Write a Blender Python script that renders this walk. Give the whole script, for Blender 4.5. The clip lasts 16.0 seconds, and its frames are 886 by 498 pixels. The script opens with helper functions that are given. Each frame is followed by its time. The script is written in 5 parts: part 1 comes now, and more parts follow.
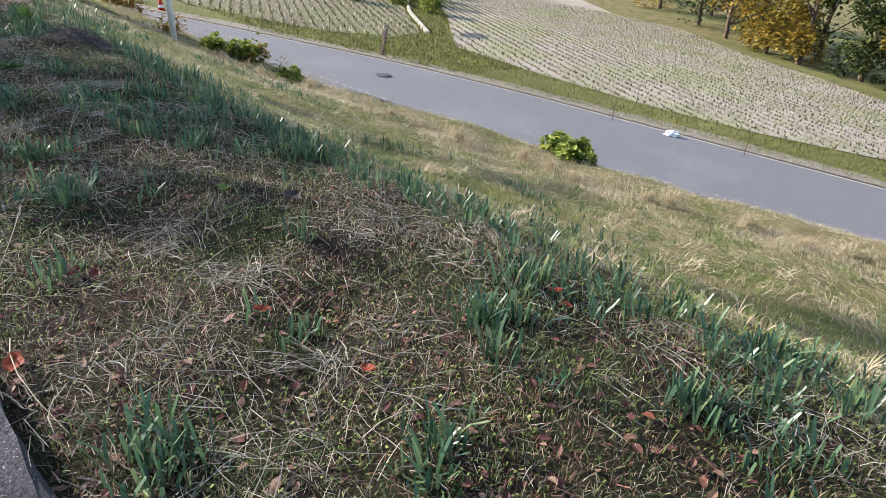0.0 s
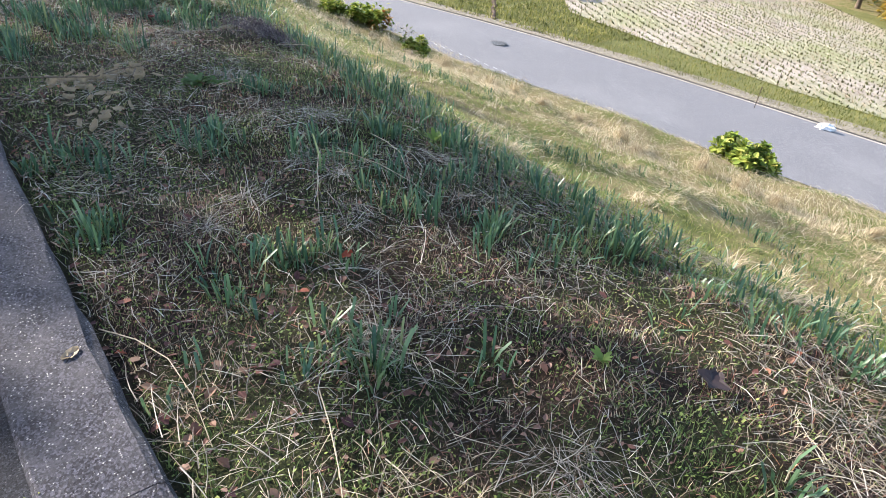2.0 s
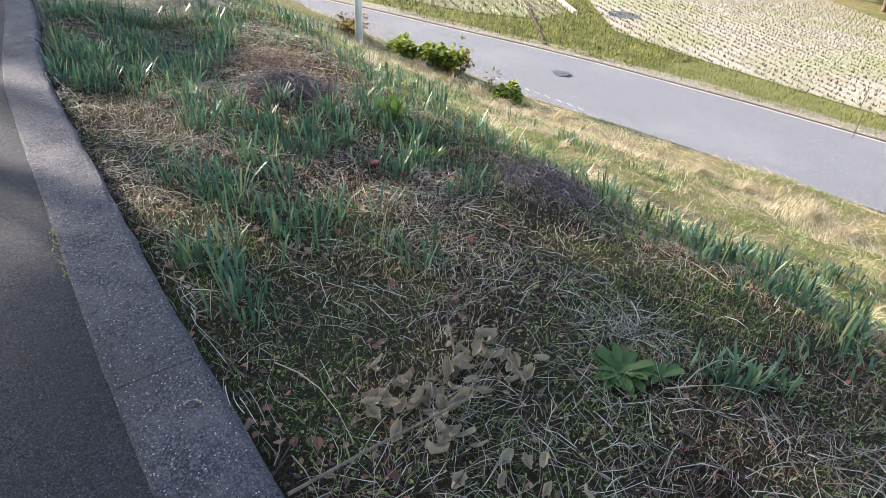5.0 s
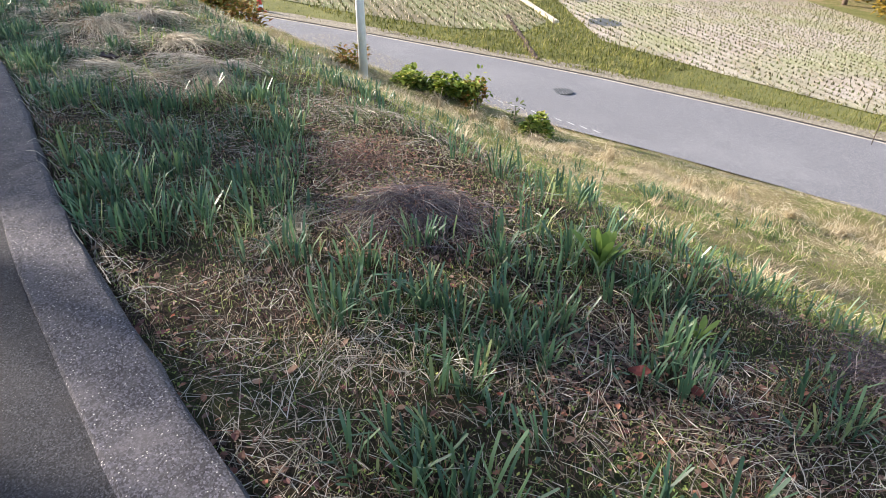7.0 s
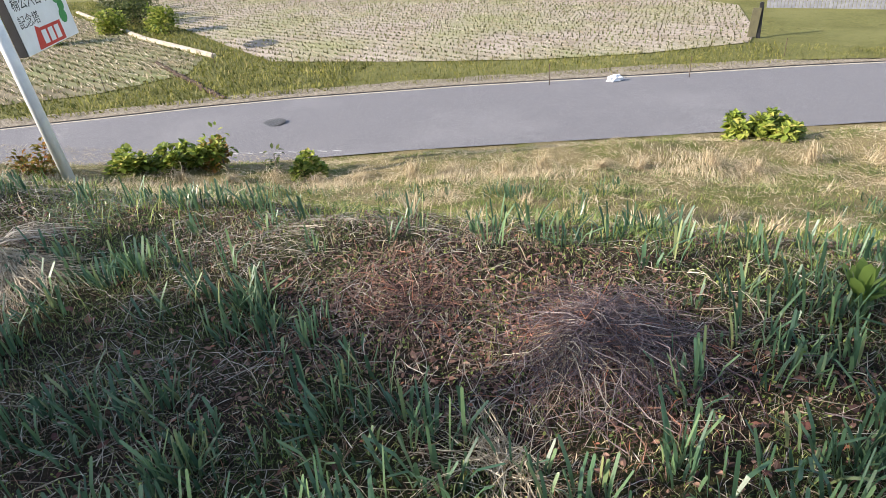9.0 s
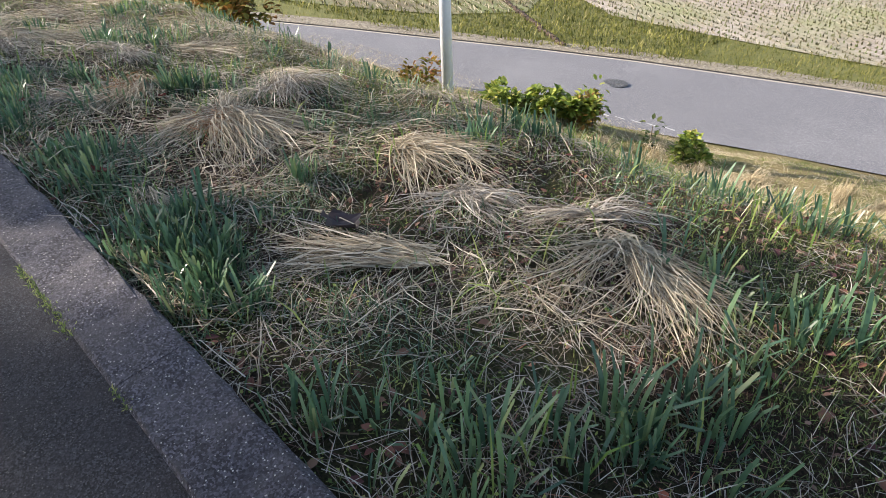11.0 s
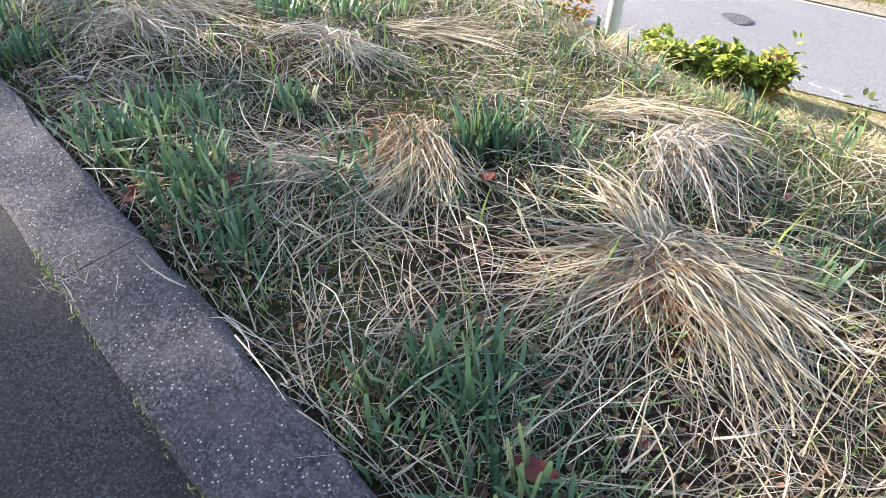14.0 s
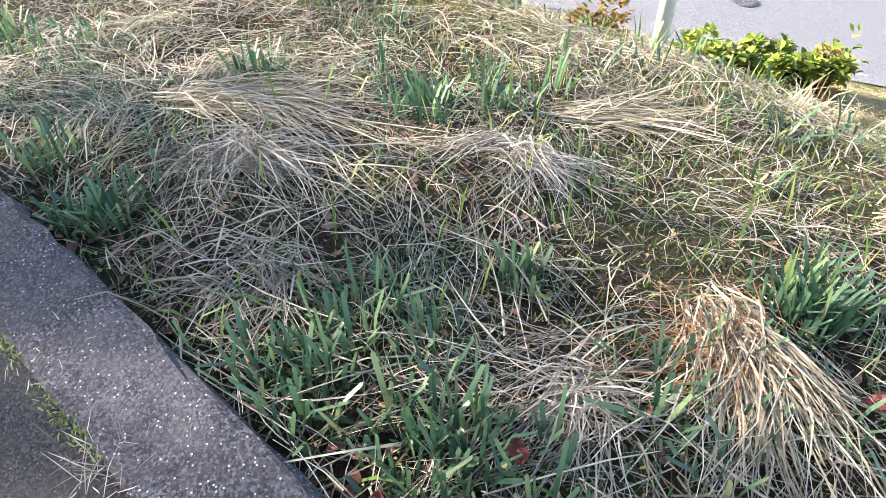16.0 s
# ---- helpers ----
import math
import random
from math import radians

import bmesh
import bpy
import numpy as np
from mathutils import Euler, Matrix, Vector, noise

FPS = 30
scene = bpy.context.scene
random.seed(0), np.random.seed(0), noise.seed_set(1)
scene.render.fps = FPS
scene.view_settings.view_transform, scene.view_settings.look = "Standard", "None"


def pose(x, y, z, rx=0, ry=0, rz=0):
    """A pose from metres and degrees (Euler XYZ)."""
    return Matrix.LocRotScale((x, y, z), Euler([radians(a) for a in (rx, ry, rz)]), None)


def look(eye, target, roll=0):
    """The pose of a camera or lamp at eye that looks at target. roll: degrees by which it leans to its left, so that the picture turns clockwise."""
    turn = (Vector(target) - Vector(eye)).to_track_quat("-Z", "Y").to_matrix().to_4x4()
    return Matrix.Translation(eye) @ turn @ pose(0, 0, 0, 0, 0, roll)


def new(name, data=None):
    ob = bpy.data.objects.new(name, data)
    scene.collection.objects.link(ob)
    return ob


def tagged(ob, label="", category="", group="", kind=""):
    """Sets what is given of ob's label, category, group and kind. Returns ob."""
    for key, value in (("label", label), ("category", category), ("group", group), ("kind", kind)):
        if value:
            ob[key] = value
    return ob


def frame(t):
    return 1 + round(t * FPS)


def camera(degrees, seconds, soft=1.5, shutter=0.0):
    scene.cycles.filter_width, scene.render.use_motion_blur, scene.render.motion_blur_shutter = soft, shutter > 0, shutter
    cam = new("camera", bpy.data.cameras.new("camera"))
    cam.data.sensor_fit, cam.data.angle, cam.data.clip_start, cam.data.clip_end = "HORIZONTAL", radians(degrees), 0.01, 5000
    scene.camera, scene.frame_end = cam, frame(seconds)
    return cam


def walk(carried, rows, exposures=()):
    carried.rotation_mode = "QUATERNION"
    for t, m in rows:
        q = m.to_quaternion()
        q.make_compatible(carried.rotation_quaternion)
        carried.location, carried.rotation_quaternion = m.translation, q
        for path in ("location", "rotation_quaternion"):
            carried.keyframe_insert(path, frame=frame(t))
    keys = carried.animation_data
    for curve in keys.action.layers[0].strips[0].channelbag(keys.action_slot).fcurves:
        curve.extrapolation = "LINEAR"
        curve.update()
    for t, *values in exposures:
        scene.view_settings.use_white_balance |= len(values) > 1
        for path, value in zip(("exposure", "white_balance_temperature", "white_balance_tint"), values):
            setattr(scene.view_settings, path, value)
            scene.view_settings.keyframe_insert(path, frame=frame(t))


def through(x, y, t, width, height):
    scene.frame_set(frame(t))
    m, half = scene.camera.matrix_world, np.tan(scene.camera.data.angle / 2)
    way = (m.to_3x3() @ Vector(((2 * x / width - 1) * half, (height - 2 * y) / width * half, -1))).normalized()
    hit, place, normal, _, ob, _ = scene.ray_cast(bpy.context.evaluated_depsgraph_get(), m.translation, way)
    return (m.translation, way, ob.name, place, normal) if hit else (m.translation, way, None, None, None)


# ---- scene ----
cam = camera(70.8, 16.0, soft=0.6)
# seconds, eye, target, roll
PATH = [
    (0, (-0.512, 0.862, 1.275), (0.741, 2.109, 0.339), 2.8),
    (0.5, (-0.606, 1.344, 1.304), (0.497, 2.677, 0.299), 4.5),
    (1, (-0.584, 1.894, 1.292), (0.452, 3.24, 0.236), 4.6),
    (1.5, (-0.592, 2.457, 1.324), (0.455, 3.79, 0.263), 4.3),
    (2, (-0.622, 2.981, 1.359), (0.441, 4.301, 0.296), 3.8),
    (2.5, (-0.601, 3.519, 1.387), (0.466, 4.834, 0.323), 3.7),
    (3, (-0.662, 4.012, 1.439), (0.435, 5.306, 0.378), 3.0),
    (3.5, (-0.687, 4.581, 1.449), (0.42, 5.871, 0.395), 3.0),
    (4, (-0.876, 5.095, 1.491), (0.192, 6.425, 0.446), 2.9),
    (4.5, (-0.853, 5.695, 1.465), (0.242, 7.006, 0.424), 2.3),
    (5, (-0.946, 6.266, 1.485), (0.139, 7.581, 0.44), 2.2),
    (5.2, (-0.947, 6.485, 1.479), (0.14, 7.8, 0.435), 2.0),
    (7.3, (-0.849, 8.64, 1.563), (0.374, 9.849, 0.542), -0.5),
    (7.5, (-0.837, 8.87, 1.545), (0.508, 9.942, 0.524), -2.2),
    (8, (-0.747, 9.442, 1.537), (0.762, 10.239, 0.495), -5.3),
    (8.5, (-0.807, 9.966, 1.559), (0.788, 10.548, 0.502), -7.3),
    (9, (-0.756, 10.505, 1.567), (0.879, 10.99, 0.524), -8.0),
    (9.5, (-0.823, 11.059, 1.556), (0.836, 11.514, 0.537), -7.8),
    (9.7, (-0.779, 11.264, 1.524), (0.856, 11.829, 0.52), -7.0),
    (10, (-0.725, 11.663, 1.482), (0.775, 12.566, 0.516), -3.4),
    (10.2, (-0.705, 11.855, 1.478), (0.698, 12.91, 0.52), -1.9),
    (12.3, (-0.314, 13.943, 1.349), (0.87, 14.934, 0.078), -0.1),
    (12.5, (-0.288, 14.108, 1.346), (0.878, 15.096, 0.057), 0.4),
    (13, (-0.322, 14.505, 1.392), (0.819, 15.479, 0.069), 0.4),
    (13.5, (-0.241, 14.895, 1.368), (0.874, 15.88, 0.031), 0.6),
    (14, (-0.199, 15.257, 1.385), (0.927, 16.232, 0.05), 0.6),
    (14.5, (-0.165, 15.55, 1.383), (1.009, 16.455, 0.04), -0.9),
    (15, (-0.057, 15.782, 1.349), (1.107, 16.662, -0.018), -1.6),
    (15.5, (-0.042, 16.087, 1.411), (1.109, 16.966, 0.032), -1.6),
    (16, (-0.02, 16.477, 1.412), (1.133, 17.371, 0.044), -2.0),
]
EXPOSURES = [(0.0, 0.98, 6450, 13), (0.6, 1.28, 6500, 13), (1.5, 1.5, 6600, 13), (3.0, 1.72, 6600, 13), (5.2, 1.65, 6850, 13), (7.5, 1.36, 7000, 15), (9.2, 1.12, 7000, 15), (10.0, 0.96, 7000, 15), (12.5, 1.82, 7150, 14), (14.0, 2.02, 6950, 14), (16.0, 2.12, 6850, 14)]
walk(cam, [(r[0], look(*r[1:])) for r in PATH], EXPOSURES)

# ---- light ----
SUN_AZ, SUN_EL = -24.0, 28.0          # degrees from +y towards +x, degrees up
world = bpy.data.worlds.new("world")
scene.world = world
world.use_nodes = True
wn = world.node_tree
sky = wn.nodes.new("ShaderNodeTexSky")
sky.sky_type = "NISHITA"
sky.sun_disc = False
sky.sun_elevation, sky.sun_rotation = radians(SUN_EL), radians(SUN_AZ)
wn.nodes["Background"].inputs[1].default_value = 0.15
wn.links.new(sky.outputs[0], wn.nodes["Background"].inputs[0])
sun = new("sun", bpy.data.lights.new("sun", "SUN"))
sun.data.energy, sun.data.angle, sun.data.color = 4.9, radians(0.53), (1.0, 0.93, 0.83)
s_dir = Vector((math.sin(radians(SUN_AZ)) * math.cos(radians(SUN_EL)), math.cos(radians(SUN_AZ)) * math.cos(radians(SUN_EL)), math.sin(radians(SUN_EL))))
sun.matrix_world = look(s_dir * 60, (0, 0, 0))

# ---- materials ----


class Mat:
    """A node material with short-hand for its nodes."""

    def __init__(self, name, rough=0.8, spec=0.3):
        self.m = bpy.data.materials.new(name)
        self.m.use_nodes = True
        self.t = self.m.node_tree
        self.p = self.t.nodes["Principled BSDF"]
        self.p.inputs["Roughness"].default_value = rough
        self.p.inputs["Specular IOR Level"].default_value = spec

    def node(self, kind, **props):
        n = self.t.nodes.new(kind)
        for k, v in props.items():
            if k == "blend_type":
                n.blend_type = v
            elif k == "data_type":
                n.data_type = v
            elif k == "operation":
                n.operation = v
            elif k == "feature":
                n.feature = v
        return n

    def link(self, a, b):
        self.t.links.new(a, b)

    def coords(self):
        return self.node("ShaderNodeNewGeometry").outputs["Position"]

    def noise(self, scale, detail=4.0, rough=0.6, stretch=None):
        n = self.node("ShaderNodeTexNoise")
        n.inputs["Scale"].default_value, n.inputs["Detail"].default_value, n.inputs["Roughness"].default_value = scale, detail, rough
        src = self.coords()
        if stretch:
            mp = self.node("ShaderNodeMapping")
            mp.inputs["Scale"].default_value = stretch[:3]
            if len(stretch) > 3:
                mp.inputs["Rotation"].default_value = (0, 0, radians(stretch[3]))
            self.link(src, mp.inputs[0])
            src = mp.outputs[0]
        self.link(src, n.inputs["Vector"])
        return n.outputs["Fac"]

    def ramp(self, fac, stops):
        r = self.node("ShaderNodeValToRGB")
        el = r.color_ramp.elements
        while len(el) < len(stops):
            el.new(0.5)
        for e, (pos, col) in zip(el, stops):
            e.position, e.color = pos, (*col, 1)
        self.link(fac, r.inputs[0])
        return r.outputs[0]

    def mix(self, fac, a, b, blend="MIX"):
        n = self.node("ShaderNodeMix", data_type="RGBA", blend_type=blend)
        for sock, v in ((n.inputs[0], fac), (n.inputs[6], a), (n.inputs[7], b)):
            if isinstance(v, bpy.types.NodeSocket):
                self.link(v, sock)
            elif isinstance(v, tuple):
                sock.default_value = (*v, 1)
            else:
                sock.default_value = v
        return n.outputs[2]

    def colour(self, c):
        if isinstance(c, tuple):
            self.p.inputs["Base Color"].default_value = (*c, 1)
        else:
            self.link(c, self.p.inputs["Base Color"])
        return self

    def bump(self, fac, strength=0.4, distance=0.01):
        b = self.node("ShaderNodeBump")
        b.inputs["Strength"].default_value, b.inputs["Distance"].default_value = strength, distance
        self.link(fac, b.inputs["Height"])
        self.link(b.outputs[0], self.p.inputs["Normal"])
        return self

    def island(self):
        return self.node("ShaderNodeNewGeometry").outputs["Random Per Island"]

    def leafy(self, amount=0.35):
        """Lets part of the light through, as thin leaves do."""
        tr = self.node("ShaderNodeBsdfTranslucent")
        mx = self.node("ShaderNodeMixShader")
        mx.inputs[0].default_value = amount
        src = self.p.inputs["Base Color"].links[0].from_socket
        self.link(src, tr.inputs[0])
        self.link(self.p.outputs[0], mx.inputs[1])
        self.link(tr.outputs[0], mx.inputs[2])
        self.link(mx.outputs[0], self.t.nodes["Material Output"].inputs[0])
        return self


def leaf_mat(name, stops, patch=None, rough=0.6, through=0.3, spec=0.25):
    m = Mat(name, rough, spec)
    c = m.ramp(m.island(), stops)
    if patch:
        scale, tint = patch
        c = m.mix(1.0, c, m.ramp(m.noise(scale, 3), [(0.35, (1, 1, 1)), (0.68, tint)]), "MULTIPLY")
    m.colour(c)
    return m.leafy(through).m


def plain_mat(name, base, dark, scale=8.0, rough=0.7, spec=0.3, bump=0.2, dist=0.004, metal=0.0):
    m = Mat(name, rough, spec)
    c = m.ramp(m.noise(scale, 6), [(0.3, dark), (0.65, base)])
    c = m.mix(m.ramp(m.noise(scale * 14, 3), [(0.4, (0.0,) * 3), (0.7, (0.35,) * 3)]), c, dark)
    m.colour(c).bump(m.noise(scale * 10, 4), bump, dist)
    m.p.inputs["Metallic"].default_value = metal
    return m.m


def asphalt_mat(name, dark, mid, light, chip):
    """Worn asphalt: bitumen, stone chips that show, pale worn patches and dust."""
    m = Mat(name, 0.85, 0.35)
    v = m.node("ShaderNodeTexVoronoi")
    v.inputs["Scale"].default_value = chip
    m.link(m.coords(), v.inputs["Vector"])
    chips = m.ramp(v.outputs["Color"], [(0.2, dark), (0.5, mid), (0.74, tuple(q * 1.2 for q in mid)), (0.83, light)])
    worn = m.ramp(m.noise(0.9, 5), [(0.4, (0.0,) * 3), (0.75, (0.4,) * 3)])
    c = m.mix(worn, chips, mid)
    c = m.mix(m.ramp(m.noise(0.35, 4), [(0.5, (0.0,) * 3), (0.8, (0.3,) * 3)]), c, light)
    m.colour(c).bump(v.outputs["Distance"], 0.35, 0.006)
    return m.m


def grit_mat(name, dark, mid, stain, chip, scale, rare):
    """Old concrete or bitumen: fine grit, sparse pale chips, broad stains and worn hollows."""
    m = Mat(name, 0.88, 0.3)
    g = m.node("ShaderNodeTexVoronoi")
    g.inputs["Scale"].default_value = scale * 1.25
    m.link(m.coords(), g.inputs["Vector"])
    c = m.ramp(g.outputs["Color"], [(0.25, dark), (0.6, mid), (0.8, tuple(q * 2.0 for q in mid))])
    c = m.mix(m.ramp(m.noise(7.0, 6, 0.7), [(0.42, (0.0,) * 3), (0.66, (0.6,) * 3)]), c, stain)
    c = m.mix(m.ramp(m.noise(1.7, 5, 0.65), [(0.45, (0.0,) * 3), (0.72, (0.5,) * 3)]), c, dark)
    v = m.node("ShaderNodeTexVoronoi")
    v.inputs["Scale"].default_value = scale
    m.link(m.coords(), v.inputs["Vector"])
    pick = m.ramp(v.outputs["Color"], [(rare, (0.0,) * 3), (rare + 0.03, (1.0,) * 3)])
    size = m.ramp(v.outputs["Distance"], [(0.28, (1.0,) * 3), (0.42, (0.0,) * 3)])
    c = m.mix(m.mix(1.0, pick, size, "MULTIPLY"), c, chip)
    m.colour(c).bump(m.noise(scale * 0.6, 5, 0.75), 1.0, 0.012)
    return m.m


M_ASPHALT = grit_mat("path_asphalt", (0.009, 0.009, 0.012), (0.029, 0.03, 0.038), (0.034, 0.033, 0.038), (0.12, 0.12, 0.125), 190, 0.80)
M_ROAD = asphalt_mat("road_asphalt", (0.10, 0.10, 0.112), (0.155, 0.154, 0.163), (0.30, 0.298, 0.30), 60)
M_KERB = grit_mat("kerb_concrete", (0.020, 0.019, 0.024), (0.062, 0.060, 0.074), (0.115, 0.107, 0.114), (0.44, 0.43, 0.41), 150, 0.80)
M_VERGE_GRAVEL = asphalt_mat("verge_gravel", (0.10, 0.085, 0.06), (0.22, 0.19, 0.14), (0.36, 0.32, 0.25), 22)
M_PAINT = plain_mat("worn_road_paint", (0.5, 0.5, 0.49), (0.3, 0.3, 0.3), 6)
M_IRON = plain_mat("cast_iron", (0.075, 0.072, 0.07), (0.035, 0.035, 0.035), 12, 0.55, 0.4, 0.3)
M_POLE = plain_mat("painted_steel", (0.78, 0.80, 0.83), (0.64, 0.66, 0.70), 5, 0.45, 0.4, 0.05)
M_POLE_GREY = plain_mat("grey_painted_steel", (0.20, 0.21, 0.24), (0.13, 0.14, 0.16), 5, 0.5, 0.4, 0.05)
M_WHITE = plain_mat("white_enamel", (0.80, 0.80, 0.80), (0.70, 0.70, 0.70), 3, 0.4, 0.4, 0.02)
M_BLACK = plain_mat("black_paint", (0.03, 0.03, 0.035), (0.015, 0.015, 0.015), 4, 0.5, 0.4, 0.05)
M_RED = plain_mat("red_plastic", (0.62, 0.045, 0.03), (0.42, 0.03, 0.02), 4, 0.5, 0.4, 0.05)
M_GREEN = plain_mat("green_paint", (0.03, 0.27, 0.07), (0.02, 0.2, 0.05), 4, 0.5, 0.4, 0.02)
M_BAG = plain_mat("white_plastic_film", (0.80, 0.83, 0.85), (0.62, 0.66, 0.7), 14, 0.4, 0.5, 0.4)
M_STAKE = plain_mat("rusty_steel", (0.12, 0.08, 0.055), (0.05, 0.04, 0.035), 30, 0.8)
M_BARK = plain_mat("bark", (0.20, 0.15, 0.11), (0.07, 0.05, 0.04), 7, 0.9, 0.2, 0.8, 0.03)
M_TWIG = plain_mat("dry_twig", (0.17, 0.135, 0.10), (0.08, 0.06, 0.045), 30, 0.85)
M_SLATE = plain_mat("weathered_board", (0.30, 0.32, 0.36), (0.18, 0.19, 0.22), 4, 0.8)
M_CONCRETE = plain_mat("pale_concrete", (0.50, 0.46, 0.38), (0.32, 0.29, 0.23), 3, 0.9)
M_SHEET = plain_mat("olive_mesh_sheet", (0.16, 0.15, 0.09), (0.09, 0.085, 0.06), 3, 0.5)
M_STONE = plain_mat("fieldstone", (0.33, 0.32, 0.33), (0.2, 0.2, 0.21), 15, 0.85)


def ground_mat():
    m = Mat("soil_and_thatch", 0.95, 0.15)
    fine = m.ramp(m.noise(120, 6, 0.75), [(0.3, (0.008, 0.006, 0.004)), (0.5, (0.026, 0.017, 0.011)), (0.72, (0.085, 0.058, 0.038))])
    moss = m.ramp(m.noise(140, 5, 0.75), [(0.35, (0.008, 0.010, 0.005)), (0.65, (0.06, 0.072, 0.025))])
    c = m.mix(m.ramp(m.noise(1.6, 5), [(0.42, (0.0,) * 3), (0.6, (0.85,) * 3)]), fine, moss)
    thatch = m.ramp(m.noise(70, 6, 0.75), [(0.3, (0.06, 0.048, 0.022)), (0.5, (0.20, 0.165, 0.08)), (0.7, (0.42, 0.35, 0.20))])
    mossy = m.ramp(m.noise(60, 5, 0.7), [(0.3, (0.05, 0.06, 0.015)), (0.7, (0.17, 0.19, 0.05))])
    thatch = m.mix(m.ramp(m.noise(1.3, 5), [(0.45, (0.0,) * 3), (0.62, (0.9,) * 3)]), thatch, mossy)
    sep = m.node("ShaderNodeSeparateXYZ")
    m.link(m.coords(), sep.inputs[0])
    add = m.node("ShaderNodeMath", operation="MULTIPLY_ADD")
    m.link(m.noise(2.2, 4), add.inputs[0])
    add.inputs[1].default_value = 1.6
    m.link(sep.outputs[0], add.inputs[2])
    span = m.node("ShaderNodeMapRange")
    span.inputs["From Min"].default_value, span.inputs["From Max"].default_value = 2.6, 4.2
    m.link(add.outputs[0], span.inputs["Value"])
    c = m.mix(span.outputs[0], c, thatch)
    m.colour(c).bump(m.noise(45, 6, 0.7), 0.9, 0.03)
    return m.m


def field_mat(name, a, b, green):
    m = Mat(name, 0.95, 0.15)
    fine = m.ramp(m.noise(9, 6, 0.7), [(0.3, a), (0.7, b)])
    clod = tuple(q * 0.5 for q in a)
    fine = m.mix(m.ramp(m.noise(2.6, 5, 0.75), [(0.52, (0.0,) * 3), (0.64, (0.5,) * 3)]), fine, clod)
    fine = m.mix(m.ramp(m.noise(0.55, 4, 0.6), [(0.42, (0.0,) * 3), (0.66, (0.7,) * 3)]), fine, a)
    c = m.mix(m.ramp(m.noise(0.16, 4), [(0.44, (0.0,) * 3), (0.66, (0.75,) * 3)]), fine, green)
    m.colour(c).bump(m.noise(14, 5), 0.8, 0.04)
    return m.m


M_GROUND = ground_mat()
M_FIELD = field_mat("stubble_soil", (0.27, 0.225, 0.175), (0.56, 0.50, 0.43), (0.26, 0.28, 0.12))
M_FIELD_GREEN = field_mat("weedy_stubble_soil", (0.15, 0.13, 0.085), (0.32, 0.28, 0.20), (0.20, 0.24, 0.10))
M_MEADOW = field_mat("meadow_soil", (0.10, 0.105, 0.035), (0.19, 0.19, 0.065), (0.2, 0.2, 0.08))
M_BULB = leaf_mat("bulb_leaves", [(0.0, (0.028, 0.07, 0.04)), (0.5, (0.07, 0.145, 0.078)), (0.9, (0.13, 0.21, 0.095)), (1.0, (0.24, 0.27, 0.12))], rough=0.4, spec=0.5, through=0.25)
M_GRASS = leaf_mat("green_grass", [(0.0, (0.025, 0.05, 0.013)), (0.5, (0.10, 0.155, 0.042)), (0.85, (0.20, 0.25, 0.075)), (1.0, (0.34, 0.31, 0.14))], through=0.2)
# lighter, yellower green grass: the lower slope's sunlight is partly in this colour
M_SLOPE = leaf_mat("sun_lightened_grass", [(0.0, (0.09, 0.13, 0.03)), (0.5, (0.20, 0.24, 0.06)), (0.85, (0.30, 0.31, 0.095)), (1.0, (0.44, 0.39, 0.19))], through=0.4)
M_VERGE = leaf_mat("verge_grass", [(0.0, (0.08, 0.095, 0.02)), (0.4, (0.19, 0.195, 0.045)), (0.8, (0.30, 0.29, 0.07)), (1.0, (0.42, 0.36, 0.16))], patch=(0.9, (0.5, 0.55, 0.55)))
M_PALE_STRAW = leaf_mat("bleached_straw", [(0.0, (0.19, 0.14, 0.085)), (0.35, (0.40, 0.325, 0.205)), (0.75, (0.56, 0.475, 0.315)), (1.0, (0.70, 0.63, 0.47))], rough=0.55)
M_STRAW = leaf_mat("dry_straw", [(0.0, (0.12, 0.085, 0.055)), (0.3, (0.30, 0.25, 0.175)), (0.7, (0.47, 0.41, 0.30)), (1.0, (0.66, 0.60, 0.48))], rough=0.55)
M_GREY_STRAW = leaf_mat("weathered_straw", [(0.0, (0.09, 0.07, 0.055)), (0.4, (0.27, 0.235, 0.19)), (1.0, (0.58, 0.54, 0.47))], rough=0.6)
M_TWIGGY = leaf_mat("dead_stems", [(0.0, (0.03, 0.022, 0.026)), (0.5, (0.075, 0.055, 0.062)), (0.88, (0.19, 0.155, 0.155)), (1.0, (0.40, 0.35, 0.31))], through=0.05)
M_RUST = leaf_mat("rusty_stems", [(0.0, (0.12, 0.045, 0.02)), (0.6, (0.26, 0.11, 0.045)), (1.0, (0.40, 0.22, 0.10))], through=0.15)
M_BROWN = leaf_mat("brown_litter", [(0.0, (0.028, 0.015, 0.013)), (0.5, (0.115, 0.062, 0.05)), (0.85, (0.27, 0.165, 0.12)), (1.0, (0.34, 0.13, 0.075))], through=0.1)
M_DEADLEAF = leaf_mat("dead_leaves", [(0.0, (0.07, 0.028, 0.032)), (0.35, (0.15, 0.06, 0.048)), (0.7, (0.18, 0.095, 0.065)), (0.96, (0.24, 0.15, 0.10)), (1.0, (0.34, 0.09, 0.05))], through=0.2)
M_PALELEAF = leaf_mat("pale_dead_leaves", [(0.0, (0.15, 0.10, 0.06)), (0.5, (0.28, 0.22, 0.145)), (1.0, (0.44, 0.37, 0.27))], through=0.2)
M_SHRUB = leaf_mat("shrub_leaves", [(0.0, (0.07, 0.12, 0.02)), (0.45, (0.22, 0.29, 0.045)), (0.85, (0.38, 0.42, 0.09)), (1.0, (0.46, 0.40, 0.12))])
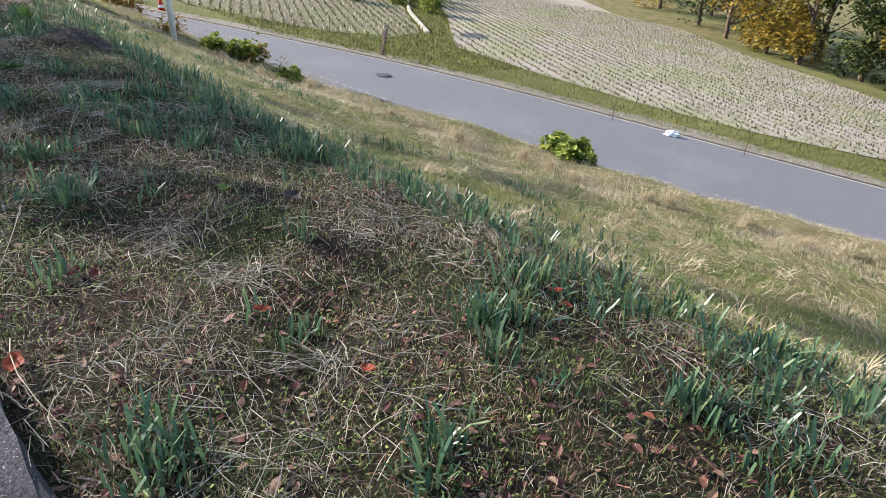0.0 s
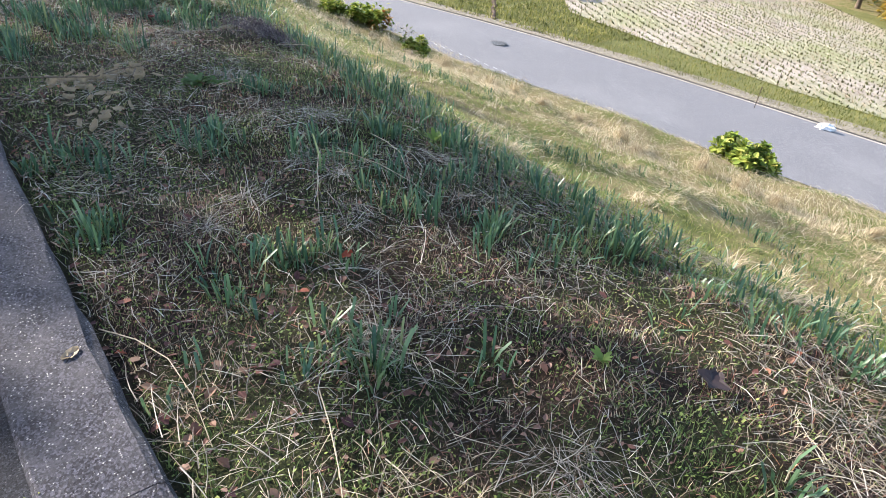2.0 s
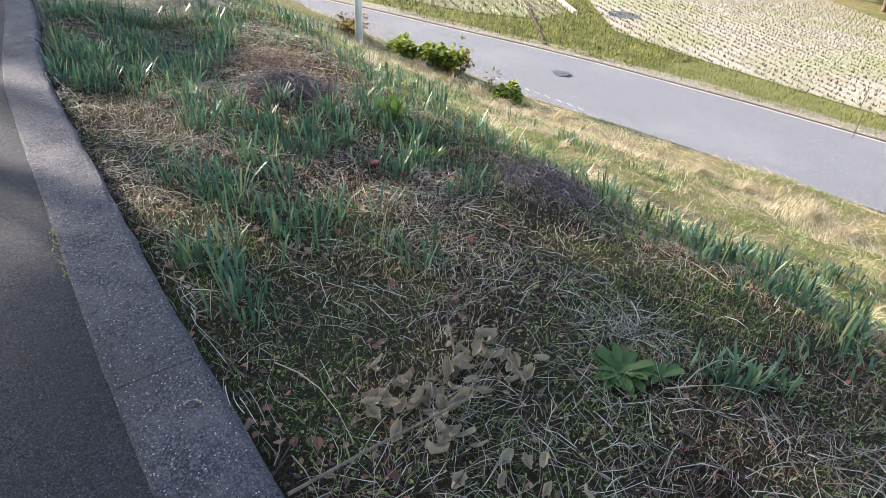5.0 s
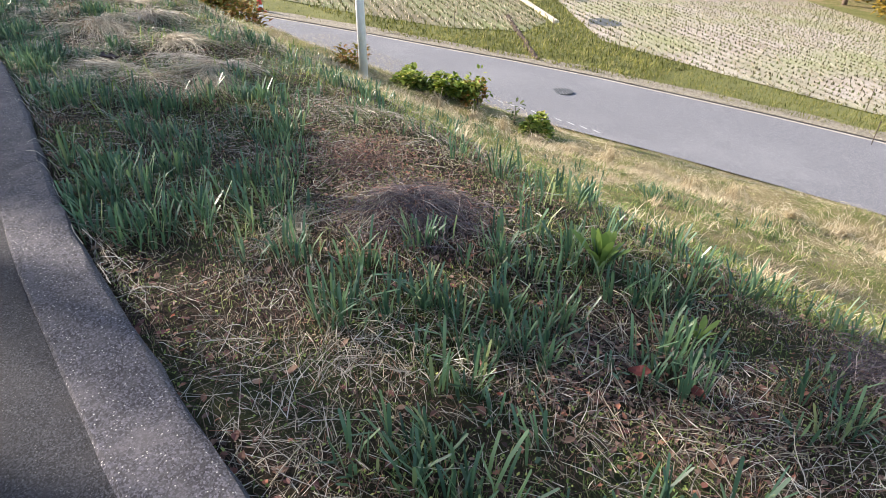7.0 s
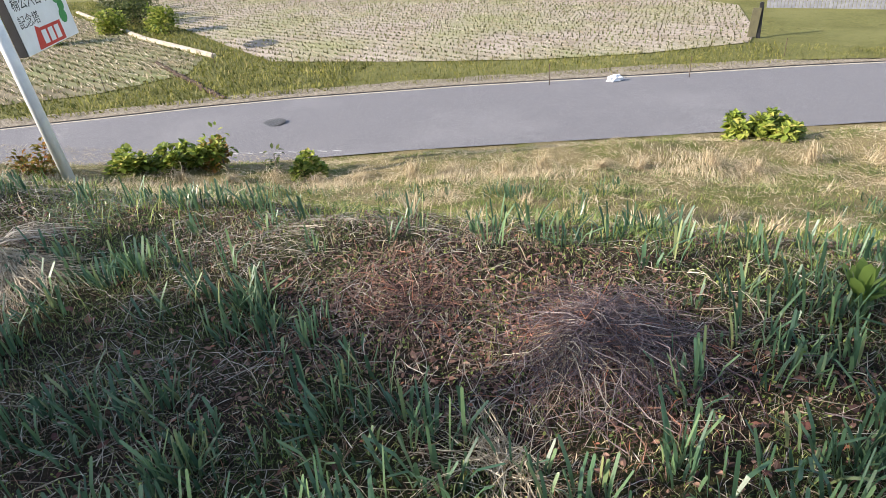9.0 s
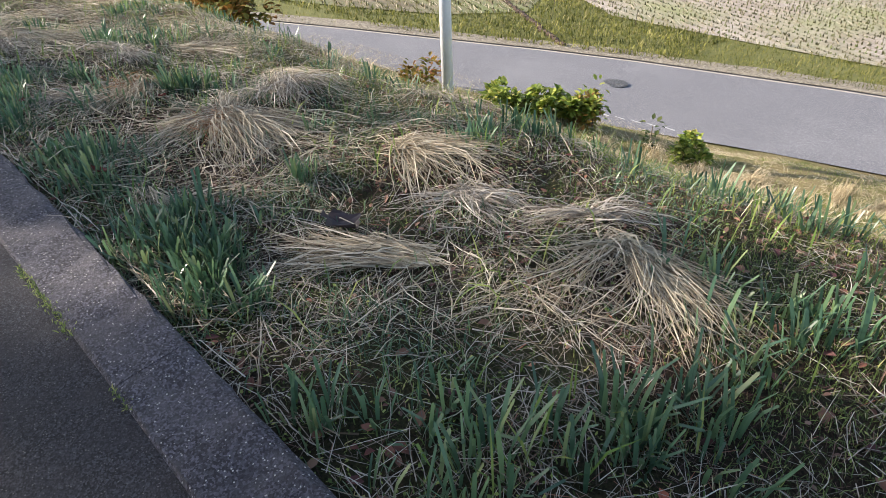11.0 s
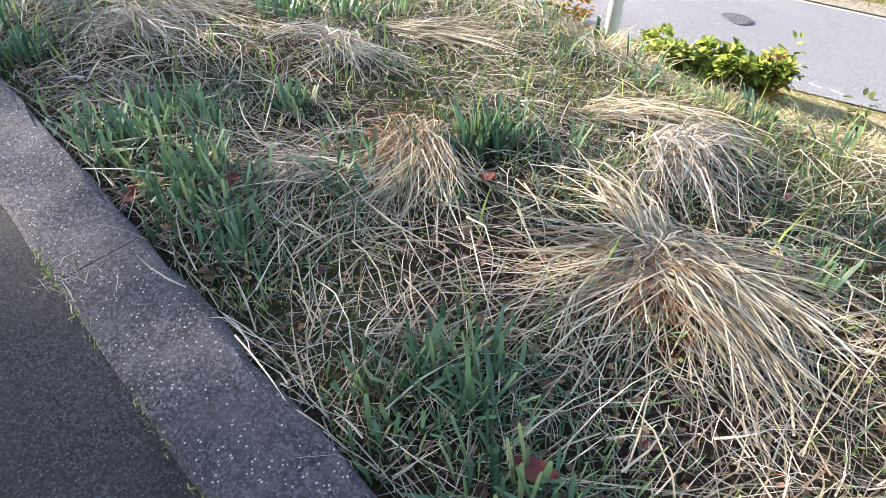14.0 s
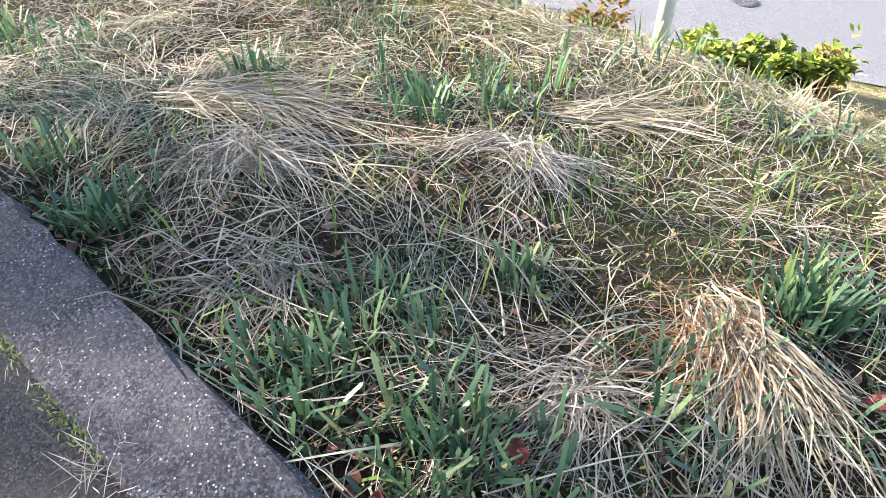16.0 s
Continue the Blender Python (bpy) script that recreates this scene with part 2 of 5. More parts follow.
M_SHRUB_RED = leaf_mat("reddening_leaves", [(0.0, (0.08, 0.10, 0.02)), (0.4, (0.22, 0.18, 0.03)), (0.8, (0.28, 0.11, 0.04)), (1.0, (0.42, 0.27, 0.06))])
M_WEED = leaf_mat("weed_leaves", [(0.0, (0.08, 0.15, 0.03)), (0.6, (0.16, 0.24, 0.055)), (1.0, (0.32, 0.35, 0.11))])
M_LOWWEED = leaf_mat("tiny_weed_leaves", [(0.0, (0.06, 0.10, 0.025)), (0.5, (0.14, 0.205, 0.05)), (0.85, (0.25, 0.31, 0.085)), (1.0, (0.36, 0.36, 0.12))])
M_AUTUMN = leaf_mat("autumn_leaves", [(0.0, (0.10, 0.09, 0.02)), (0.4, (0.30, 0.20, 0.035)), (0.75, (0.46, 0.30, 0.05)), (1.0, (0.50, 0.38, 0.10))], patch=(0.25, (0.45, 0.6, 0.5)))
M_EVERGREEN = leaf_mat("evergreen_leaves", [(0.0, (0.02, 0.035, 0.012)), (0.5, (0.05, 0.075, 0.02)), (1.0, (0.12, 0.14, 0.04))])
M_STUBBLE = leaf_mat("rice_stubble", [(0.0, (0.06, 0.055, 0.03)), (0.5, (0.12, 0.115, 0.05)), (0.8, (0.20, 0.20, 0.09)), (1.0, (0.16, 0.22, 0.06))])

# ---- builders ----


def put(name, verts, faces, mat, parent=None, smooth=False):
    """One mesh object from arrays of corners and faces (arrays of faces with the same number of corners)."""
    me = bpy.data.meshes.new(name)
    verts = np.asarray(verts, dtype=np.float32)
    groups = [np.asarray(f, dtype=np.int32) for f in faces if len(f)]
    sizes = np.concatenate([np.full(len(g), g.shape[1], dtype=np.int32) for g in groups])
    loops = np.concatenate([g.ravel() for g in groups])
    me.vertices.add(len(verts))
    me.vertices.foreach_set("co", verts.ravel())
    me.loops.add(len(loops))
    me.loops.foreach_set("vertex_index", loops)
    me.polygons.add(len(sizes))
    starts = np.concatenate([[0], np.cumsum(sizes)[:-1]]).astype(np.int32)
    me.polygons.foreach_set("loop_start", starts)
    me.polygons.foreach_set("loop_total", sizes)
    me.polygons.foreach_set("use_smooth", np.full(len(sizes), smooth, dtype=bool))
    me.materials.append(mat)
    me.update(calc_edges=True)
    ob = new(name, me)
    if parent:
        ob.parent = parent
    return ob


def part(name, bm, mat, parent=None, label=""):
    """A bmesh as one mesh object under a thing or a part."""
    me = bpy.data.meshes.new(name)
    bm.to_mesh(me)
    bm.free()
    me.materials.append(mat)
    ob = new(name, me)
    if parent:
        ob.parent = parent
    return tagged(ob, label)


def thing(name, label, category, at=(0, 0, 0), group="", kind="", turn=0.0):
    ob = new(name)
    ob.empty_display_size = 0.1
    ob.matrix_world = pose(*at, 0, 0, turn)
    return tagged(ob, label, category, group, kind)


def box(size, at=(0, 0, 0), bevel=0.0, m=None):
    bm = bmesh.new()
    bmesh.ops.create_cube(bm, size=1, matrix=(m or Matrix()) @ Matrix.Translation(at) @ Matrix.Diagonal((*size, 1)))
    if bevel:
        bmesh.ops.bevel(bm, geom=bm.edges[:], offset=bevel, segments=2, affect="EDGES")
    return bm


def tube(r0, r1, length, at=(0, 0, 0), sides=20, m=None, cap=True):
    bm = bmesh.new()
    bmesh.ops.create_cone(bm, cap_ends=cap, segments=sides, radius1=r0, radius2=r1, depth=length, matrix=(m or Matrix()) @ Matrix.Translation((at[0], at[1], at[2] + length / 2)))
    for f in bm.faces:
        f.smooth = len(f.verts) == 4
    return bm


rng = np.random.default_rng(7)


def patchy(x, y, scale, seed):
    """Smooth random patches between 0 and 1, 'scale' metres across."""
    tab = np.random.default_rng(seed).random((64, 64))
    u, v = np.asarray(x) / scale, np.asarray(y) / scale
    i, j = np.floor(u).astype(int), np.floor(v).astype(int)
    a, b = u - i, v - j
    a, b = a * a * (3 - 2 * a), b * b * (3 - 2 * b)
    g = lambda p, q: tab[p % 64, q % 64]
    return (g(i, j) * (1 - a) + g(i + 1, j) * a) * (1 - b) + (g(i, j + 1) * (1 - a) + g(i + 1, j + 1) * a) * b


# ---- shape of the land ----


KERB_Y = [-40, 0.5, 2.4, 5.2, 6.0, 7.3, 8.0, 9.4, 10.7, 11.6, 12.86, 14.3, 15.0, 16.4, 17.6, 18.3, 60]
KERB_X = [0.9, -0.33, -0.42, -0.55, -0.575, -0.595, -0.57, -0.495, -0.445, -0.38, -0.15, 0.01, 0.08, 0.205, 0.31, 0.37, 2.2]


def kerb_x(y):
    """Outer edge of the kerb of the upper path."""
    y = np.asarray(y, dtype=float)
    return sum(np.interp(y + o, KERB_Y, KERB_X) for o in (-0.8, -0.4, 0.0, 0.4, 0.8)) / 5


def kerb_w(y):
    return np.interp(y, [8.0, 14.0], [0.275, 0.238])


def path_z(y):
    return np.interp(y, [-60, -5, 2.0, 4.8, 8.0, 11.0, 14.5, 16.5, 22, 80], [-1.0, -0.2, -0.035, 0.03, 0.14, 0.205, 0.265, 0.315, 0.44, 1.6])


def valley(x, y):
    """The level of road and fields below."""
    x, y = np.asarray(x, dtype=float), np.asarray(y, dtype=float)
    return -4.016 - 0.0765 * np.clip(x, 0, 60) + 0.0558 * np.clip(y, -40, 60)


CREST_Y = [-40, 2.0, 5.8, 8.6, 10.3, 11.65, 14.2, 15.3, 17.0, 19.0, 22.0, 26.0, 40.0]


def crest_x(y):
    return np.interp(y, CREST_Y, [12.5, 9.0, 8.5, 8.1, 7.9, 7.75, 7.75, 7.7, 7.3, 6.7, 6.2, 6.4, 6.0])


def crest_z(y):
    return np.interp(y, CREST_Y, [-4.2, -2.66, -2.72, -2.65, -2.47, -2.46, -2.6, -2.6, -2.38, -1.98, -1.5, -1.6, -0.9])


FAR_Y = [-80, -40, -10, 1.5, 4.2, 8.5, 12, 15, 20, 22.5, 25, 28, 31, 36, 60]
FAR_X = [30, 26.5, 24, 22.4, 21.8, 20.6, 19.7, 18.9, 17.2, 16.1, 14.8, 13.3, 11.6, 8.5, -10]


def road_far(y):
    return np.interp(y, FAR_Y, FAR_X)


def road_near(y):
    return road_far(y) - 6.4


def smoothstep(a, b, v):
    t = np.clip((v - a) / (b - a), 0, 1)
    return t * t * (3 - 2 * t)


def land(x, y, rough=True):
    x, y = np.asarray(x, dtype=float), np.asarray(y, dtype=float)
    k, pz = kerb_x(y), path_z(y)
    cx, cz = crest_x(y), crest_z(y)
    d = x - k
    w = cx - k
    shelf = np.interp(d, [0, 0.25, 1.3, 2.2, 2.7], [-0.10, -0.11, -0.14, -0.22, -0.42])
    q = np.clip((d - 2.7) / np.maximum(w - 2.7, 0.1), 0, 1)
    drop = cz - pz
    mid = -0.42 + (drop + 0.42) * np.interp(q, [0, 0.35, 1.0], [0, 0.50, 1.0])
    z = pz + np.where(d < 2.7, shelf, mid)
    v = valley(x, y)
    foot = np.maximum(road_near(y) - 0.4, cx + 1.2)
    bank = cz + (v - cz) * smoothstep(0, 1, np.clip((x - cx) / (foot - cx), 0, 1) * 0.92 + 0.0)
    z = np.where(x > cx, bank, z)
    z = np.where(x > foot, v, z)
    z = np.where(x < k, pz - 0.10, z)
    if rough:
        s = smoothstep(0.0, 0.4, d) * (1 - smoothstep(foot - 1.0, foot, x))
        z = z + s * (0.10 * (patchy(x, y, 0.9, 3) - 0.5) + 0.05 * (patchy(x, y, 0.33, 4) - 0.5))
        for hx, hy, r, h in HEAPS:
            z = z + h * np.exp(-((x - hx) ** 2 + (y - hy) ** 2) / (r * r))
    return z


# straw heaps: x, y, radius, height
HEAPS = [(0.98, 10.5, 0.28, 0.09), (1.15, 15.6, 0.35, 0.06), (1.3, 13.35, 0.35, 0.03), (1.75, 15.9, 0.35, 0.04), (1.46, 17.3, 0.35, 0.04), (0.95, 18.0, 0.4, 0.04), (1.5, 14.5, 0.35, 0.03), (1.4, 8.4, 0.35, 0.08), (1.3, 9.6, 0.3, 0.04), (1.15, 16.5, 0.25, 0.03)]

xs = np.unique(np.round(np.concatenate([-np.geomspace(3, 500, 12)[::-1], np.arange(-2.8, -0.8, 0.4), np.arange(-0.8, 3.6, 0.07), np.arange(3.6, 12, 0.16), np.arange(12, 30, 0.8), np.geomspace(30, 600, 16)]), 3))
ys = np.unique(np.round(np.concatenate([-np.geomspace(4, 500, 12)[::-1], np.arange(-4, 0, 0.25), np.arange(0, 20, 0.09), np.arange(20, 36, 0.3), np.geomspace(36, 600, 16)]), 3))


def grid_faces(nx, ny):
    i, j = np.meshgrid(np.arange(nx - 1), np.arange(ny - 1), indexing="ij")
    a = (i * ny + j).ravel()
    return np.stack([a, a + ny, a + ny + 1, a + 1], axis=1)


gx, gy = np.meshgrid(xs, ys, indexing="ij")
ground = put("ground", np.stack([gx, gy, land(gx, gy)], axis=-1).reshape(-1, 3), [grid_faces(len(xs), len(ys))], M_GROUND, smooth=True)
tagged(ground, "grassy soil slope with moss and dead thatch", "ground", kind="structure")


def sheet(name, left, right, y0, y1, step, zf, mat, label, category, cols=6):
    yy = np.arange(y0, y1 + step / 2, step)
    u = np.linspace(0, 1, cols)
    X = left(yy)[:, None] * (1 - u) + right(yy)[:, None] * u
    Y = np.repeat(yy[:, None], cols, axis=1)
    ob = put(name, np.stack([X, Y, zf(X, Y)], axis=-1).reshape(-1, 3), [grid_faces(len(yy), cols)[:, ::-1]], mat, smooth=True)
    return tagged(ob, label, category, kind="structure")


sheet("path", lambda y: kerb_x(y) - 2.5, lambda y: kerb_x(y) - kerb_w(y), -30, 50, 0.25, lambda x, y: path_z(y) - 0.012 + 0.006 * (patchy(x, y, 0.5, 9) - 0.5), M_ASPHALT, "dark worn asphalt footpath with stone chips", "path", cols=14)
sheet("road", road_near, road_far, -80, 60, 0.5, lambda x, y: valley(x, y) + 0.03, M_ROAD, "pale grey worn asphalt road below the slope", "road")

sheet("road_edge", lambda y: road_far(y) - 0.32, lambda y: road_far(y) - 0.20, -60, 58, 0.5, lambda x, y: valley(x, y) + 0.036, M_CONCRETE, "thin pale concrete edge strip of the road", "road edge", cols=2)

# ---- kerb ----
kerb = thing("kerb", "rough grey concrete kerb of long blocks, chipped edges", "kerb", kind="structure")


def kerb_block(y0, y1, i):
    n = 26
    yy = np.linspace(y0 + 0.0016, y1 - 0.0016, n)
    outer, pz = kerb_x(yy), path_z(yy)
    r = np.random.default_rng(i)
    prof = [(-1.0, -0.22), (-1.0, -0.008), (-0.955, 0.002), (-0.03, 0.004), (-0.012, -0.006), (0.0, -0.035), (0.004, -0.24)]
    V = []
    for a in range(n):
        for k, (dx, dz) in enumerate(prof):
            j = r.normal(0, 0.0042 if k in (3, 4, 5) else 0.0012, 2) * (0 if a in (0, n - 1) else 1)
            V.append((outer[a] + (dx * float(kerb_w(yy[a])) if dx < -0.1 else dx) + j[0], yy[a], pz[a] + dz + j[1]))
    m = len(prof)
    q = [(a * m + k, a * m + k + 1, (a + 1) * m + k + 1, (a + 1) * m + k) for a in range(n - 1) for k in range(m - 1)]
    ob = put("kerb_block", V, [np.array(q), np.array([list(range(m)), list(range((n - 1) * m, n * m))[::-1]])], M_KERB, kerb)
    return ob


edges = [-6.0, -2.6, 0.8, 4.15, 7.9, 11.55, 14.1, 16.65, 19.2, 21.8]
for i in range(len(edges) - 1):
    kerb_block(edges[i], edges[i + 1], i)

# ---- below the road: verge, fields, terrace ----
ROW = Vector((0.47, 0.88, 0)).normalized()


def poly_sheet(name, corners, lift, mat, label, category, n=24):
    """A four-cornered piece of land that lies on the valley floor."""
    c = np.array(corners, dtype=float)
    u, v = np.meshgrid(np.linspace(0, 1, n), np.linspace(0, 1, n), indexing="ij")
    P = ((1 - u) * (1 - v))[..., None] * c[0] + (u * (1 - v))[..., None] * c[1] + (u * v)[..., None] * c[2] + ((1 - u) * v)[..., None] * c[3]
    z = valley(P[..., 0], P[..., 1]) + lift + 0.05 * (patchy(P[..., 0], P[..., 1], 2.5, 12) - 0.5)
    ob = put(name, np.concatenate([P, z[..., None]], axis=-1).reshape(-1, 3), [grid_faces(n, n)], mat, smooth=True)
    return tagged(ob, label, category, kind="structure")


FIELD = [(25.6, 5.0), (23.6, 9), (22.6, 13), (22.3, 18), (22.4, 23.4), (26, 27.5), (30.6, 32.5), (36.9, 40.5), (47, 52), (59, 62), (64, 45), (59, 31), (48.5, 19.5), (44.5, 12.8), (39, 5.5), (36, 3.6), (28, 4.3)]
FIELD_BEYOND = [(17.2, 27.4), (15.2, 30.5), (13.6, 34), (13.2, 43.0), (22, 44.2), (37.8, 46.2), (28.0, 33.8), (23.2, 27.0), (20.2, 25.8)]


def flat_sheet(name, outline, lift, mat, label, category):
    """A piece of the valley floor with a given outline."""
    bm = bmesh.new()
    bm.faces.new([bm.verts.new((px, py, float(valley(px, py)) + lift)) for px, py in outline])
    bmesh.ops.triangulate(bm, faces=bm.faces[:])
    bmesh.ops.recalc_face_normals(bm, faces=bm.faces[:])
    for f in bm.faces:
        if f.normal.z < 0:
            f.normal_flip()
    return tagged(part(name, bm, mat), label, category, kind="structure")


flat_sheet("field", FIELD, 0.08, M_FIELD, "harvested field with rows of pale rice stubble", "field")
flat_sheet("field_beyond", FIELD_BEYOND, 0.08, M_FIELD_GREEN, "small harvested field with pale stubble", "field")
# flat dark sheet that stands in for a shadow lying on the field
flat_sheet("shadow_patch", [(25.2, 26.0), (25.6, 25.3), (26.5, 25.1), (27.3, 25.6), (27.6, 26.5), (26.9, 26.9), (26.0, 26.7)], 0.086, M_IRON, "dark sheet painted as a shadow on the field", "soil")
poly_sheet("field_far", [(12.0, 47.5), (10.0, 75.0), (50.0, 90.0), (44.0, 52.0)], 0.2, M_FIELD_GREEN, "distant stubble field beyond a grassy bank", "field", 30)
poly_sheet("meadow", [(23.5, -14.0), (22.3, 4.6), (34.6, 2.6), (31.0, -14.0)], 0.09, M_MEADOW, "mown bright green grass plot beside the road", "meadow", 20)
sheet("verge", lambda y: road_far(y) + 0.0, lambda y: road_far(y) + 60.0, -60, 59.5, 0.5, lambda x, y: valley(x, y) + 0.045, M_MEADOW, "grassy verge and banks between road and fields", "verge", cols=40)
sheet("gravel_edge", lambda y: road_far(y) - 0.12, lambda y: road_far(y) + 0.75 + 0.4 * patchy(y, y * 0.3, 1.3, 81), -60, 59, 0.25, lambda x, y: valley(x, y) + 0.058 + 0.03 * patchy(x, y, 0.3, 82) * (x > road_far(y) + 0.02), M_VERGE_GRAVEL, "stony soil strip with dead stems along the road", "verge", cols=6)


# ---- blades ----
def blades(P, length, width, az, lean, droop, blunt=False):
    """Grass blades: each a two-part strip that tapers to a tip. P: feet."""
    n = len(P)
    dx, dy = np.cos(az), np.sin(az)
    side = np.stack([-dy, dx, np.zeros(n)], axis=1) * (width / 2)[:, None]

    def level(s, w):
        h = length * s
        a = lean + droop * s
        out = h * np.sin(a)
        return P + np.stack([dx * out, dy * out, h * np.cos(a)], axis=1), side * w

    c0, s0 = level(0.0, 0.75)
    c1, s1 = level(0.55, 1.0)
    c2, s2 = level(1.0, 0.55)
    if blunt:
        c3, s3 = level(0.96, 0.8)
        c2, _ = level(1.0, 0.0)
        V = np.stack([c0 - s0, c0 + s0, c1 + s1, c1 - s1, c3 + s3, c3 - s3, c2], axis=1).reshape(-1, 3)
        b = np.arange(n)[:, None] * 7
        return V, np.concatenate([b + np.array([[0, 1, 2, 3]]), b + np.array([[3, 2, 4, 5]])]), b + np.array([[5, 4, 6]])
    V = np.stack([c0 - s0, c0 + s0, c1 + s1, c1 - s1, c2], axis=1).reshape(-1, 3)
    b = np.arange(n)[:, None] * 5
    return V, b + np.array([[0, 1, 2, 3]]), b + np.array([[3, 2, 4]])


def straws(P, length, width, az, arch, bend, tilt_z, ground=None):
    """Long dry stems that lie on the ground, arched and bent sideways."""
    n = len(P)
    L = []
    for s in (0.0, 0.33, 0.67, 1.0):
        a = az + bend * (s - 0.5)
        px = P[:, 0] + length * s * np.cos(a)
        py = P[:, 1] + length * s * np.sin(a)
        pz = (ground or land)(px, py) + 0.012 + arch * math.sin(math.pi * (0.12 + 0.8 * s)) + tilt_z * s
        c = np.stack([px, py, pz], axis=1)
        w = (width / 2 * (1.0 - 0.55 * s))[:, None]
        sd = np.stack([-np.sin(a), np.cos(a), rng.normal(0, 0.6, n)], axis=1) * w
        L += [c - sd, c + sd]
    V = np.stack(L, axis=1).reshape(-1, 3)
    b = np.arange(n)[:, None] * 8
    return V, np.concatenate([b + np.array([[0, 1, 3, 2]]), b + np.array([[2, 3, 5, 4]]), b + np.array([[4, 5, 7, 6]])])


def scatter(n, x0, x1, y0, y1, keep):
    """Random feet on the land, thinned by keep(x, y), a chance between 0 and 1."""
    x, y = rng.uniform(x0, x1, n), rng.uniform(y0, y1, n)
    k = (rng.random(n) < keep(x, y)) & (x > kerb_x(y) + 0.015)
    return x[k], y[k]


def feet(x, y, sink=0.01):
    return np.stack([x, y, land(x, y) - sink], axis=1)


def spread(n, lo, hi):
    return rng.uniform(lo, hi, n)


def stuff(name, V, F, mat, label, category):
    return tagged(put(name, V, F, mat), label, category, kind="stuff")


def shelf_d(x, y):
    return x - kerb_x(y)


def dry(x, y):
    """Where straw lies: 0 green, 1 straw."""
    d = shelf_d(x, y)
    base = np.interp(y, [0, 2, 4.0, 5.5, 7, 11.0, 13, 14.5, 20], [-0.06, -0.04, 0.02, 0.04, 0.05, 0.06, 0.14, 0.20, 0.28])
    low = smoothstep(2.3, 3.8, d)
    f = base * (1 - low) + (0.22 + 0.56 * smoothstep(4.6, 7.0, d)) * low
    return np.clip(f + (0.8 + 0.5 * low) * (patchy(x, y, 0.8, 21) - 0.5) + 0.6 * low * (patchy(x, y, 0.3, 22) - 0.5), 0.02, 1)


def bulbs(x, y):
    """Where the clumps of broad blue-green leaves stand: on the shelf and along its brow."""
    d = shelf_d(x, y)
    brow = np.exp(-((d - 2.4) / 0.30) ** 2) * np.interp(y, [0, 3, 6, 8, 14, 20], [0.6, 0.8, 0.75, 0.28, 0.2, 0.2])
    near = (d < 2.6) * np.clip((patchy(x, y, 0.45, 31) - np.interp(y, [0, 4, 6.5, 8, 12, 14, 20], [0.76, 0.75, 0.74, 0.74, 0.70, 0.74, 0.74])) * 6.0, 0, 1)
    far = (d > 2.6) * np.clip((patchy(x, y, 0.7, 33) - 0.55) * 4, 0, 1) * 0.5 * (d < 6.5)
    clear = 1 - np.exp(-((x - 1.05) ** 2 + (y - 10.5) ** 2) / 0.2) - np.exp(-((x - 1.3) ** 2 + (y - 11.3) ** 2) / 0.2)
    return np.clip(np.maximum(np.maximum(brow * np.clip((patchy(x, y, 0.5, 35) - 0.1) * 4, 0, 1), near), far) * np.clip(clear, 0, 1), 0, 1)


# broad blue-green leaves in clumps
cx, cy = scatter(19000, -0.5, 8.0, -0.8, 20.5, lambda x, y: bulbs(x, y) * np.where(shelf_d(x, y) < 3, 1, 0.4))
PATCHES = [(-0.18, 2.29, 0.18), (1.2, 2.21, 0.18), (1.57, 2.37, 0.15), (1.34, 1.48, 0.12), (0.15, 4.35, 0.18), (0.45, 1.81, 0.12), (0.28, 5.03, 0.15), (0.34, 6.33, 0.18), (-0.31, 6.35, 0.2), (1.09, 4.76, 0.13), (0.93, 5.15, 0.12), (1.31, 6.07, 0.12), (-0.35, 5.6, 0.12), (0.86, 6.87, 0.12), (-0.33, 8.16, 0.12), (0.22, 8.63, 0.22), (-0.3, 8.61, 0.15), (1, 9.95, 0.15), (-0.1, 11.96, 0.2), (1.16, 8.5, 0.15), (-0.05, 9.3, 0.22), (0.4, 9.45, 0.2), (0.2, 10, 0.15), (-0.22, 11.14, 0.17), (0.34, 10.57, 0.16), (0.56, 9.84, 0.12), (0.75, 9.64, 0.14), (-0.16, 11.6, 0.2), (1.28, 12.64, 0.3), (0.76, 12.86, 0.28), (1.23, 9.77, 0.12), (0.84, 9.4, 0.13), (1.09, 9.06, 0.14), (0.46, 10.3, 0.1), (0.57, 9.38, 0.12), (1.06, 12, 0.28), (0.11, 11.72, 0.22), (0.81, 10.2, 0.1), (0.3, 12.36, 0.25), (0.45, 12.04, 0.22), (0.33, 11.62, 0.2), (0.5, 12.99, 0.2), (0.25, 13.3, 0.25), (0.6, 11.4, 0.15), (0.28, 14.62, 0.2), (0.31, 14.72, 0.2), (0.24, 14.5, 0.18), (0.35, 14.6, 0.15), (0.35, 14.96, 0.14), (0.2, 14.3, 0.15), (0.47, 16.95, 0.2), (0.42, 16.6, 0.12), (1.43, 16.34, 0.16), (1.6, 17.8, 0.17), (0.56, 17.22, 0.16), (0.37, 17.3, 0.14), (0.49, 16.79, 0.14), (0.36, 15.8, 0.14), (1.28, 16.42, 0.1), (1, 17.02, 0.08), (0.5, 18.1, 0.14), (0.3, 15.5, 0.1), (1, 14.87, 0.06)]
for px, py, pr in PATCHES:
    pn = int(pr * (95 if py < 8 or py > 14 else 60))
    cx, cy = np.concatenate([cx, px + rng.normal(0, pr * 0.55, pn)]), np.concatenate([cy, py + rng.normal(0, pr * 0.55, pn)])
cnt = rng.integers(5, 12, len(cx))
ci = np.repeat(np.arange(len(cx)), cnt)
